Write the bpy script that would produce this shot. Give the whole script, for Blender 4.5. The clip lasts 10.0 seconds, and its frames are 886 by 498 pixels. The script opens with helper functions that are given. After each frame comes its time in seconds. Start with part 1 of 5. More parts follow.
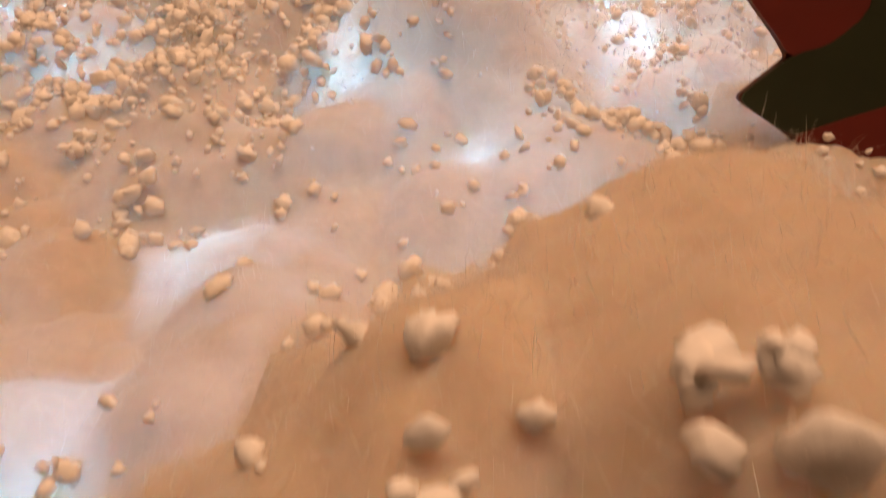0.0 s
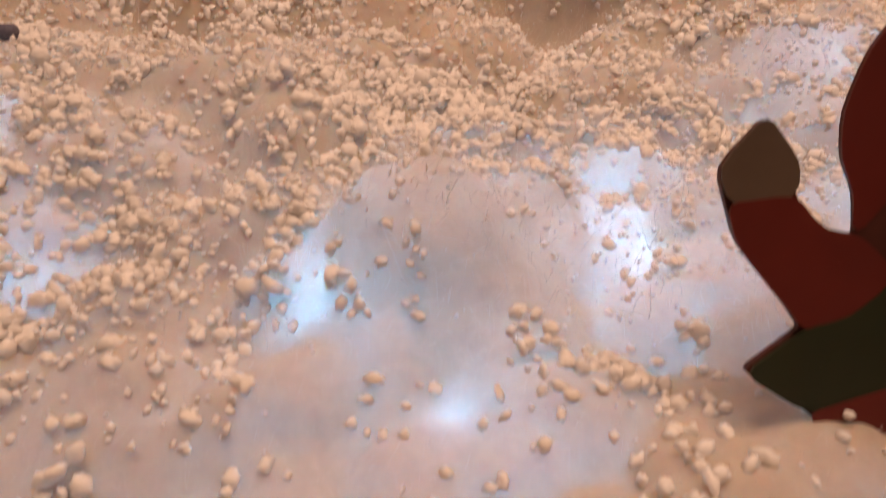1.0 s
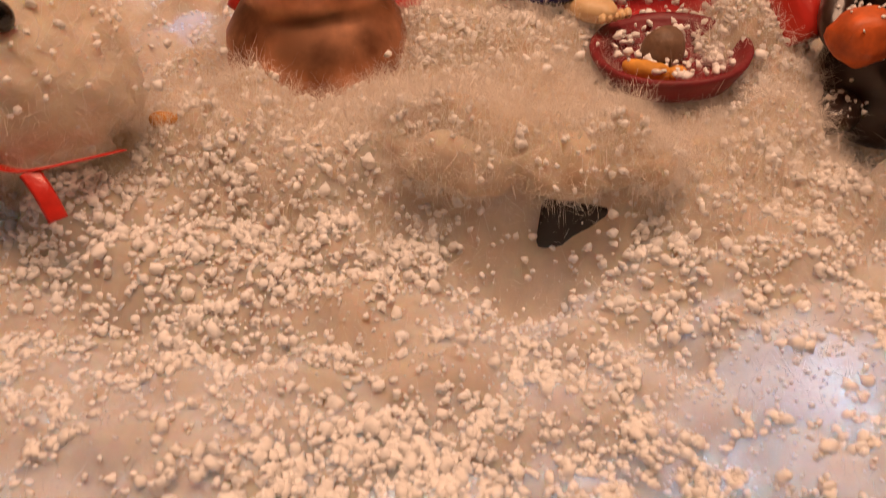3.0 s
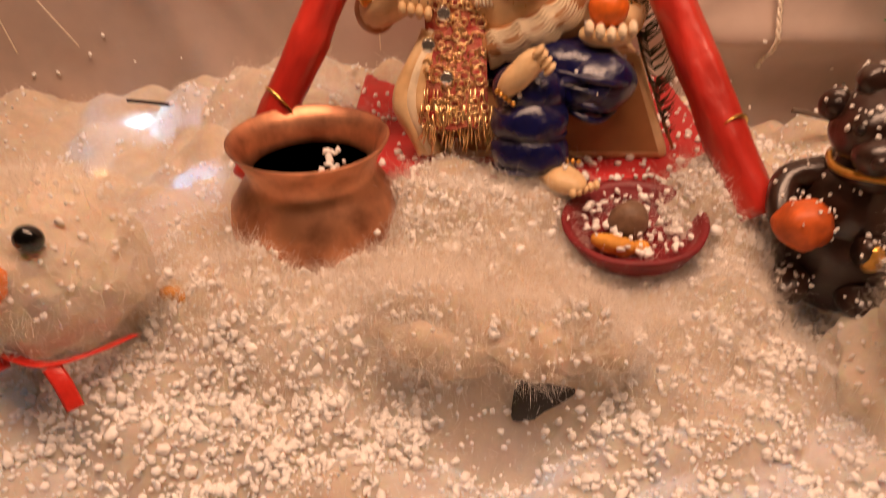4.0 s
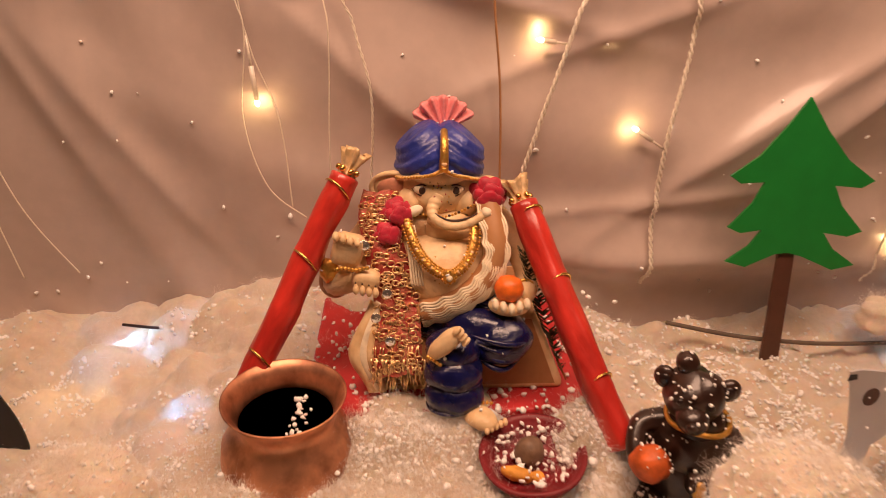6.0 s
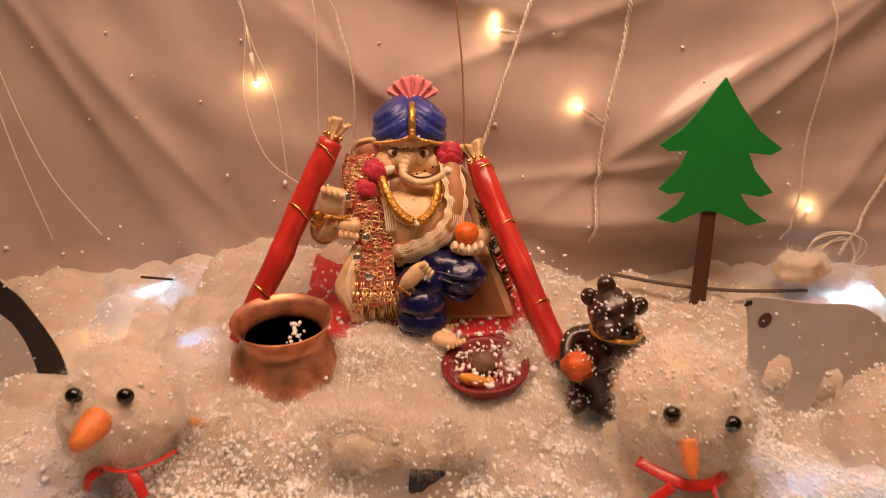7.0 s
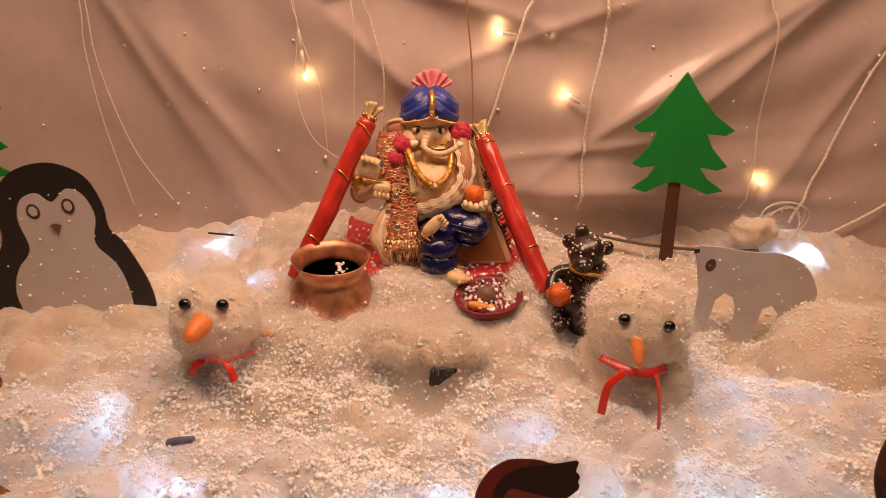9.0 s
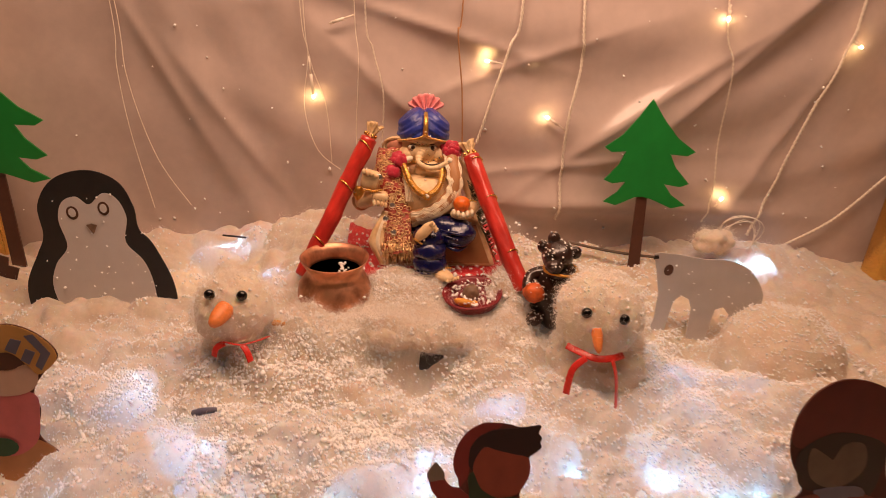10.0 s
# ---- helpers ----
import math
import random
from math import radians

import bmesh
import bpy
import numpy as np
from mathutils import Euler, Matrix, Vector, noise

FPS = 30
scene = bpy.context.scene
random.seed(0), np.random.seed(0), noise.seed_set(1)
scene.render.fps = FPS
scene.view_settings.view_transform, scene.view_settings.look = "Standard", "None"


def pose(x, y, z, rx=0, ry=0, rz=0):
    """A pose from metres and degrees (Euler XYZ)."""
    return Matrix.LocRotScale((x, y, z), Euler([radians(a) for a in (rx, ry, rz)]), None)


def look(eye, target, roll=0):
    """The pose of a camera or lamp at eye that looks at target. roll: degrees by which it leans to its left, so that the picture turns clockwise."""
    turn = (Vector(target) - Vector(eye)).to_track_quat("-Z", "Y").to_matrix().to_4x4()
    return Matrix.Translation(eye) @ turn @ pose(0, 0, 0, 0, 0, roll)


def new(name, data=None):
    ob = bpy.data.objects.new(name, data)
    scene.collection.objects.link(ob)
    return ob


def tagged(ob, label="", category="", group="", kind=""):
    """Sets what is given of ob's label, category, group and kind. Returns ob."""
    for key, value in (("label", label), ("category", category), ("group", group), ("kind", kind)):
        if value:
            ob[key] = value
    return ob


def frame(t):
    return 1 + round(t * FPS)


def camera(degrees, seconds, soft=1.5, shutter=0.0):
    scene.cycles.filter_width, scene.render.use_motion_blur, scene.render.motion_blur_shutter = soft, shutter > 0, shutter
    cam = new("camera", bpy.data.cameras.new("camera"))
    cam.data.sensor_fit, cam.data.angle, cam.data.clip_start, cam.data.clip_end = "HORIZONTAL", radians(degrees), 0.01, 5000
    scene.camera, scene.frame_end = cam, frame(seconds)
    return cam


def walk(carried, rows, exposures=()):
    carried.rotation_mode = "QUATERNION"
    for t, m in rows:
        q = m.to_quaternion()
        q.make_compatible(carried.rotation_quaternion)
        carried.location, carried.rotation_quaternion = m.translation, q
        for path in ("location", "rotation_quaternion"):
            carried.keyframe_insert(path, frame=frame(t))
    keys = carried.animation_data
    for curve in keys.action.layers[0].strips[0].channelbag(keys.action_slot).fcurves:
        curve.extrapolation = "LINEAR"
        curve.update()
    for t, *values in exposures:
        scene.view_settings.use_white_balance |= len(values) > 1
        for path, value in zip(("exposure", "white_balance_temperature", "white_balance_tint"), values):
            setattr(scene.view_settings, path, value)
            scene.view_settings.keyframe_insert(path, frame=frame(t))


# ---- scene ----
import functools

cam = camera(68.0, 10.0, soft=0.85, shutter=0.5)
PATH = [
    (0, (0.004, 0.038, 0.094), (0.032, 1.442, -1.331), 1.9),
    (0.5, (0.005, 0.061, 0.104), (0.031, 1.508, -1.276), 1.5),
    (1, (0.009, 0.086, 0.118), (0.044, 1.576, -1.216), 2.1),
    (1.5, (0.013, 0.103, 0.139), (0.035, 1.637, -1.145), 1.5),
    (2, (0.018, 0.121, 0.155), (0.029, 1.682, -1.095), 1.4),
    (2.2, (0.02, 0.13, 0.161), (0.031, 1.695, -1.084), 1.4),
    (3.3, (0.027, 0.183, 0.201), (0.021, 1.739, -1.056), 0.4),
    (3.5, (0.027, 0.188, 0.218), (0.027, 1.74, -1.044), 0.8),
    (4, (0.035, 0.183, 0.245), (0.022, 1.828, -0.894), 0.2),
    (4.5, (0.032, 0.181, 0.288), (0.031, 1.883, -0.762), 0.3),
    (5, (0.033, 0.181, 0.329), (0.109, 1.922, -0.653), 2.1),
    (5.5, (0.037, 0.175, 0.363), (0.13, 1.952, -0.549), 1.7),
    (5.7, (0.038, 0.162, 0.374), (0.15, 1.953, -0.509), 1.7),
    (6.8, (0.051, 0.043, 0.391), (0.208, 1.837, -0.479), 1.4),
    (7, (0.053, 0.022, 0.391), (0.212, 1.814, -0.482), 1.5),
    (7.5, (0.05, -0.018, 0.384), (0.212, 1.761, -0.515), 1.6),
    (8, (0.035, -0.056, 0.393), (0.189, 1.733, -0.487), 1.0),
    (8.5, (0.038, -0.091, 0.402), (0.19, 1.698, -0.478), 1.5),
    (9, (0.034, -0.135, 0.422), (0.172, 1.651, -0.468), 1.6),
    (9.5, (0.031, -0.179, 0.446), (0.15, 1.62, -0.419), 2.0),
    (10, (0.031, -0.228, 0.457), (0.189, 1.571, -0.402), 2.8),
]
EXPOSURES = [(0.0, -0.36, 8000, 10), (0.6, -0.42, 7100, 10), (1.2, -0.48, 6500, 10), (2.0, -0.40, 6500, 10), (3.4, -0.20, 6900, 10), (4.0, 0.00, 6850, 10), (4.5, 0.05, 6600, 10), (6.0, -0.02, 6600, 10), (10.0, 0.0, 6600, 10)]
walk(cam, [(t, look(eye, target, roll)) for t, eye, target, roll in PATH], EXPOSURES)

# ---- world and light ----
world = bpy.data.worlds.new("room_dark")
scene.world = world
world.use_nodes = True
world.node_tree.nodes["Background"].inputs[0].default_value = (1.0, 0.62, 0.4, 1)
world.node_tree.nodes["Background"].inputs[1].default_value = 0.10


def area_lamp(name, eye, target, size, power, colour):
    data = bpy.data.lights.new(name, "AREA")
    data.shape, data.size, data.size_y = "RECTANGLE", size[0], size[1]
    data.energy, data.color = power, colour
    ob = new(name, data)
    ob.matrix_world = look(eye, target)
    return ob


WARM = (1.0, 0.61, 0.42)
area_lamp("canopy_lamp", (0.10, 0.34, 1.00), (0.12, 0.57, 0.0), (1.0, 0.25), 12.7, WARM)

# ---- materials ----


def material(name, colour, rough=0.6, metal=0.0, sheen=0.0, coat=0.0, grain=0.0, grain_scale=300.0, bump=0.0, bump_scale=400.0,
             second=None, second_scale=40.0, second_amount=0.5, transmit=0.0, emit=0.0, random_value=0.0, spec=0.5, stretch=(1, 1, 1), depth=0.0):
    """A principled surface with two scales of variation and a fine relief."""
    m = bpy.data.materials.new(name)
    m.use_nodes = True
    n, links = m.node_tree.nodes, m.node_tree.links
    p = n["Principled BSDF"]
    p.inputs["Roughness"].default_value = rough
    p.inputs["Metallic"].default_value = metal
    p.inputs["Specular IOR Level"].default_value = spec
    p.inputs["Sheen Weight"].default_value = sheen
    p.inputs["Sheen Roughness"].default_value = 0.5
    p.inputs["Coat Weight"].default_value = coat
    if depth:
        p.inputs["Subsurface Weight"].default_value = 0.75
        p.inputs["Subsurface Radius"].default_value = (1.0, 0.62, 0.38)
        p.inputs["Subsurface Scale"].default_value = depth
    p.inputs["Coat Roughness"].default_value = 0.12
    if emit:
        p.inputs["Emission Color"].default_value = (*colour, 1)
        p.inputs["Emission Strength"].default_value = emit
    where = n.new("ShaderNodeTexCoord")
    scale = n.new("ShaderNodeMapping")
    scale.inputs["Scale"].default_value = stretch
    links.new(where.outputs["Object"], scale.inputs["Vector"])
    out = None
    base = n.new("ShaderNodeRGB")
    base.outputs[0].default_value = (*colour, 1)
    out = base.outputs[0]
    if second:
        tex = n.new("ShaderNodeTexNoise")
        tex.inputs["Scale"].default_value, tex.inputs["Detail"].default_value = second_scale, 4
        links.new(scale.outputs[0], tex.inputs["Vector"])
        ramp = n.new("ShaderNodeMapRange")
        ramp.inputs[1].default_value, ramp.inputs[2].default_value, ramp.inputs[4].default_value = 0.4, 0.68, second_amount
        links.new(tex.outputs["Fac"], ramp.inputs[0])
        mix = n.new("ShaderNodeMix")
        mix.data_type = "RGBA"
        links.new(ramp.outputs[0], mix.inputs[0])
        links.new(out, mix.inputs[6])
        mix.inputs[7].default_value = (*second, 1)
        out = mix.outputs[2]
    if grain or random_value:
        tex = n.new("ShaderNodeTexNoise")
        tex.inputs["Scale"].default_value, tex.inputs["Detail"].default_value = grain_scale, 3
        links.new(scale.outputs[0], tex.inputs["Vector"])
        ramp = n.new("ShaderNodeMapRange")
        ramp.inputs[1].default_value, ramp.inputs[2].default_value = 0.3, 0.7
        ramp.inputs[3].default_value, ramp.inputs[4].default_value = 1 - grain, 1 + grain
        links.new(tex.outputs["Fac"], ramp.inputs[0])
        value = ramp.outputs[0]
        if random_value:
            geo = n.new("ShaderNodeNewGeometry")
            spread = n.new("ShaderNodeMapRange")
            spread.inputs[3].default_value, spread.inputs[4].default_value = 1 - random_value, 1 + random_value * 0.3
            links.new(geo.outputs["Random Per Island"], spread.inputs[0])
            times = n.new("ShaderNodeMath")
            times.operation = "MULTIPLY"
            links.new(value, times.inputs[0])
            links.new(spread.outputs[0], times.inputs[1])
            value = times.outputs[0]
        hsv = n.new("ShaderNodeHueSaturation")
        links.new(value, hsv.inputs["Value"])
        links.new(out, hsv.inputs["Color"])
        out = hsv.outputs[0]
    links.new(out, p.inputs["Base Color"])
    if bump:
        tex = n.new("ShaderNodeTexNoise")
        tex.inputs["Scale"].default_value, tex.inputs["Detail"].default_value = bump_scale, 5
        links.new(scale.outputs[0], tex.inputs["Vector"])
        relief = n.new("ShaderNodeBump")
        relief.inputs["Strength"].default_value, relief.inputs["Distance"].default_value = bump, 0.002
        links.new(tex.outputs["Fac"], relief.inputs["Height"])
        links.new(relief.outputs[0], p.inputs["Normal"])
    if transmit:
        thin = n.new("ShaderNodeBsdfTranslucent")
        links.new(out, thin.inputs["Color"])
        both = n.new("ShaderNodeMixShader")
        both.inputs[0].default_value = transmit
        links.new(p.outputs[0], both.inputs[1])
        links.new(thin.outputs[0], both.inputs[2])
        links.new(both.outputs[0], n["Material Output"].inputs["Surface"])
    return m


COTTON = material("cotton_wool", (0.82, 0.71, 0.58), 1.0, sheen=0.4, grain=0.05, grain_scale=250, bump=0.30, bump_scale=170, second=(0.74, 0.58, 0.42), second_scale=18, second_amount=0.6, transmit=0.30, depth=0.008)
PUFF_COTTON = material("snowman_cotton", (0.86, 0.77, 0.65), 1.0, sheen=0.4, grain=0.05, grain_scale=250, bump=0.30, bump_scale=170, second=(0.78, 0.65, 0.50), second_scale=18, second_amount=0.6, transmit=0.20, depth=0.008)
BEAD = material("foam_bead", (0.97, 0.96, 0.94), 0.7, bump=0.15, bump_scale=900, random_value=0.06, grain=0.02)
FIBRE = material("cotton_fibre", (0.96, 0.92, 0.86), 0.9, sheen=0.3, grain=0.05, transmit=0.5)
SATIN = material("satin_cloth", (0.53, 0.425, 0.38), 0.25, sheen=0.3, grain=0.04, grain_scale=60, bump=0.10, bump_scale=40, second=(0.62, 0.505, 0.45), second_scale=5)
FLOOR = material("table_cloth", (0.55, 0.5, 0.46), 0.9, grain=0.08, grain_scale=80, bump=0.2, bump_scale=200)
ROOM = material("room_plaster", (0.32, 0.24, 0.19), 0.9, grain=0.06, grain_scale=4, bump=0.1, bump_scale=20)
RED_PAPER = material("red_paper", (0.58, 0.038, 0.026), 0.32, coat=0.4, grain=0.22, grain_scale=90, bump=1.0, bump_scale=75, second=(0.28, 0.010, 0.010), second_scale=38, second_amount=0.85, stretch=(1, 1, 0.4))
RED_BOARD = material("red_board", (0.50, 0.025, 0.03), 0.45, grain=0.15, grain_scale=40, bump=0.2, bump_scale=200)
RED_RIBBON = material("red_ribbon", (0.65, 0.03, 0.02), 0.35, coat=0.3, grain=0.1, bump=0.2, bump_scale=500)
COPPER = material("copper", (0.72, 0.36, 0.21), 0.46, metal=0.88, grain=0.1, grain_scale=60, bump=0.06, bump_scale=90, second=(0.20, 0.08, 0.05), second_scale=55, second_amount=0.8)
WATER = material("dark_water", (0.004, 0.004, 0.006), 0.04, spec=0.6)
MAROON = material("maroon_clay", (0.20, 0.012, 0.018), 0.5, grain=0.2, grain_scale=80, bump=0.2, bump_scale=250)
NUT = material("areca_nut", (0.20, 0.12, 0.075), 0.55, grain=0.25, grain_scale=150, bump=0.4, bump_scale=300)
TURMERIC = material("yellow_turmeric", (0.70, 0.32, 0.05), 0.7, grain=0.2, grain_scale=120, bump=0.3, bump_scale=300)
BLACK_CARD = material("black_card", (0.012, 0.010, 0.010), 0.55, grain=0.2, grain_scale=90)
WHITE_CARD = material("white_card", (0.66, 0.62, 0.60), 0.6, grain=0.03, grain_scale=50, bump=0.05)
GREY_CARD = material("grey_card", (0.60, 0.56, 0.53), 0.6, grain=0.06, grain_scale=30, second=(0.52, 0.47, 0.44), second_scale=12, bump=0.05)
GREEN_CARD = material("green_card", (0.012, 0.22, 0.035), 0.4, grain=0.08, grain_scale=40, bump=0.04)
BROWN_CARD = material("brown_card", (0.085, 0.032, 0.018), 0.5, grain=0.15, grain_scale=60, bump=0.08)
EYE_BLACK = material("black_plastic", (0.004, 0.004, 0.004), 0.2, coat=0.3)
CARROT = material("orange_clay", (0.80, 0.24, 0.06), 0.5, grain=0.1, bump=0.15, bump_scale=200)
GOLD_FOIL = material("gold_foil", (0.83, 0.52, 0.16), 0.25, metal=1.0, grain=0.1, bump=0.9, bump_scale=45)
WIRE = material("clear_wire", (0.80, 0.72, 0.60), 0.35, grain=0.1, spec=0.7)
GLOW_WARM = material("led_warm", (1.0, 0.66, 0.30), emit=110.0)
GLOW_COOL = material("led_cool", (0.20, 0.52, 1.0), emit=380.0)
GLOW_COOL_OPEN = material("led_cool_open", (0.30, 0.60, 1.0), emit=330.0)
DARK_BROWN = material("dark_brown_paint", (0.028, 0.012, 0.008), 0.32, coat=0.4, grain=0.3, grain_scale=120, bump=0.3, bump_scale=180)
ORANGE = material("orange_paint", (0.80, 0.16, 0.02), 0.4, grain=0.2, grain_scale=150, bump=0.2, bump_scale=250)

# ---- shapes ----


def part(name, bm, mat, parent=None, label="", smooth=True):
    """Links a bmesh as one mesh object, under a thing or a part."""
    data = bpy.data.meshes.new(name)
    bm.to_mesh(data)
    bm.free()
    for m in (mat if isinstance(mat, (list, tuple)) else [mat]):
        data.materials.append(m)
    if smooth:
        data.shade_smooth()
    ob = new(name, data)
    if parent:
        ob.parent = parent
    if label:
        tagged(ob, label)
    return ob


def thing(name, at, label, category, group="", kind="", turn=(0, 0, 0)):
    ob = new(name)
    ob.empty_display_size = 0.02
    ob.matrix_world = pose(*at, *turn)
    return tagged(ob, label, category, group, kind)


@functools.lru_cache(None)
def unit_ball(seg):
    """Directions and faces of a ball of seg meridians."""
    rows = max(6, seg * 2 // 3)
    way = [(0.0, 0.0, 1.0)]
    for i in range(1, rows):
        a = math.pi * i / rows
        way += [(math.sin(a) * math.cos(2 * math.pi * j / seg), math.sin(a) * math.sin(2 * math.pi * j / seg), math.cos(a)) for j in range(seg)]
    way.append((0.0, 0.0, -1.0))
    faces = [(0, 1 + j, 1 + (j + 1) % seg) for j in range(seg)]
    for i in range(rows - 2):
        p, q = 1 + i * seg, 1 + (i + 1) * seg
        faces += [(p + j, q + j, q + (j + 1) % seg, p + (j + 1) % seg) for j in range(seg)]
    last, p = len(way) - 1, 1 + (rows - 2) * seg
    faces += [(last, p + (j + 1) % seg, p + j) for j in range(seg)]
    return [Vector(w) for w in way], faces


def ball(bm, at, radii, turn=(0, 0, 0), slot=0, seg=20, rough=0.0, freq=40.0):
    """An ellipsoid, lumpy by rough metres."""
    r = (radii, radii, radii) if isinstance(radii, (int, float)) else radii
    m = pose(*at, *turn) @ Matrix.Diagonal((*r, 1))
    way, faces = unit_ball(seg)
    made = []
    for w in way:
        p = m @ w
        if rough:
            p += (p - Vector(at)).normalized() * rough * noise.noise(p * freq)
        made.append(bm.verts.new(p))
    for f in faces:
        bm.faces.new([made[i] for i in f]).material_index = slot
    return made


def lathe(bm, profile, seg=40, at=(0, 0, 0), slot=0, wobble=0.0):
    rings = []
    for r, z in profile:
        ring = []
        for i in range(seg):
            a = 2 * math.pi * i / seg
            k = 1 + wobble * noise.noise((math.cos(a) * 1.5, math.sin(a) * 1.5, z * 30))
            ring.append(bm.verts.new((at[0] + r * k * math.cos(a), at[1] + r * k * math.sin(a), at[2] + z)))
        rings.append(ring)
    for a, b in zip(rings, rings[1:]):
        for i in range(seg):
            f = bm.faces.new((a[i], a[(i + 1) % seg], b[(i + 1) % seg], b[i]))
            f.material_index = slot
    for ring, flip in ((rings[0], True), (rings[-1], False)):
        f = bm.faces.new(ring[::-1] if flip else ring)
        f.material_index = slot


def spline(points, steps=6, closed=False):
    """Catmull-Rom through the points."""
    pts = [Vector(p) for p in points]
    n, out = len(pts), []
    for i in range(n if closed else n - 1):
        a, b, c, d = (pts[(i + k) % n] if closed else pts[min(max(i + k, 0), n - 1)] for k in (-1, 0, 1, 2))
        for s in range(steps):
            t = s / steps
            out.append(0.5 * (2 * b + (c - a) * t + (2 * a - 5 * b + 4 * c - d) * t * t + (3 * b - a - 3 * c + d) * t ** 3))
    if not closed:
        out.append(pts[-1])
    return out


def tube(bm, points, radius, seg=8, slot=0, flat=1.0):
    """A tube along points; radius a number or a function of 0..1; flat squeezes it into a ribbon."""
    pts = [Vector(p) for p in points]
    rings, n = [], len(pts)
    side = None
    for i, p in enumerate(pts):
        way = (pts[min(i + 1, n - 1)] - pts[max(i - 1, 0)]).normalized()
        if side is None:
            side = way.orthogonal().normalized()
        side = (side - way * side.dot(way)).normalized()
        up = way.cross(side)
        r = radius(i / max(1, n - 1)) if callable(radius) else radius
        rings.append([bm.verts.new(p + (side * math.cos(2 * math.pi * k / seg) + up * math.sin(2 * math.pi * k / seg) * flat) * r) for k in range(seg)])
    for a, b in zip(rings, rings[1:]):
        for i in range(seg):
            bm.faces.new((a[i], a[(i + 1) % seg], b[(i + 1) % seg], b[i])).material_index = slot
    for ring in (rings[0][::-1], rings[-1]):
        bm.faces.new(ring).material_index = slot


def slab(bm, outline, front, thick, slot=0):
    """An outline in x and z made into a board: its front at y = front, thick metres deep."""
    a = [bm.verts.new((p[0], front, p[1])) for p in outline]
    b = [bm.verts.new((p[0], front + thick, p[1])) for p in outline]
    faces = [bm.faces.new(a), bm.faces.new(b[::-1])]
    n = len(a)
    for i in range(n):
        faces.append(bm.faces.new((a[(i + 1) % n], a[i], b[i], b[(i + 1) % n])))
    for f in faces:
        f.material_index = slot
    for f in faces:
        f.normal_update()
    bmesh.ops.triangulate(bm, faces=faces[:2])
    bmesh.ops.recalc_face_normals(bm, faces=bm.faces)


def box(bm, at, size, turn=(0, 0, 0), bevel=0.0, slot=0):
    made = bmesh.ops.create_cube(bm, size=1.0, matrix=pose(*at, *turn) @ Matrix.Diagonal((*size, 1)))["verts"]
    faces = list({f for v in made for f in v.link_faces})
    for f in faces:
        f.material_index = slot
    if bevel:
        bmesh.ops.bevel(bm, geom=list({e for f in faces for e in f.edges}), offset=bevel, segments=2, affect="EDGES", profile=0.5)


def oval(cx, cz, rx, rz, n=32, turn=0.0):
    c, s = math.cos(radians(turn)), math.sin(radians(turn))
    return [(cx + rx * math.cos(2 * math.pi * i / n) * c - rz * math.sin(2 * math.pi * i / n) * s,
             cz + rx * math.cos(2 * math.pi * i / n) * s + rz * math.sin(2 * math.pi * i / n) * c) for i in range(n)]


# ---- the snow's height ----
_lattice = np.random.RandomState(7).rand(4, 256, 256)


def lumps(x, y, size, layer=0):
    """Smooth noise from 0 to 1 with lumps of that size."""
    u, v = np.asarray(x) / size + 40, np.asarray(y) / size + 40
    i, j = np.floor(u).astype(int), np.floor(v).astype(int)
    a, b = u - i, v - j
    a, b = a * a * (3 - 2 * a), b * b * (3 - 2 * b)
    g = _lattice[layer]
    return (g[i % 256, j % 256] * (1 - a) * (1 - b) + g[(i + 1) % 256, j % 256] * a * (1 - b)
            + g[i % 256, (j + 1) % 256] * (1 - a) * b + g[(i + 1) % 256, (j + 1) % 256] * a * b)


def hump(x, y, cx, cy, rx, ry, power=1.0):
    d = ((x - cx) / rx) ** 2 + ((y - cy) / ry) ** 2
    return np.exp(-d ** power)


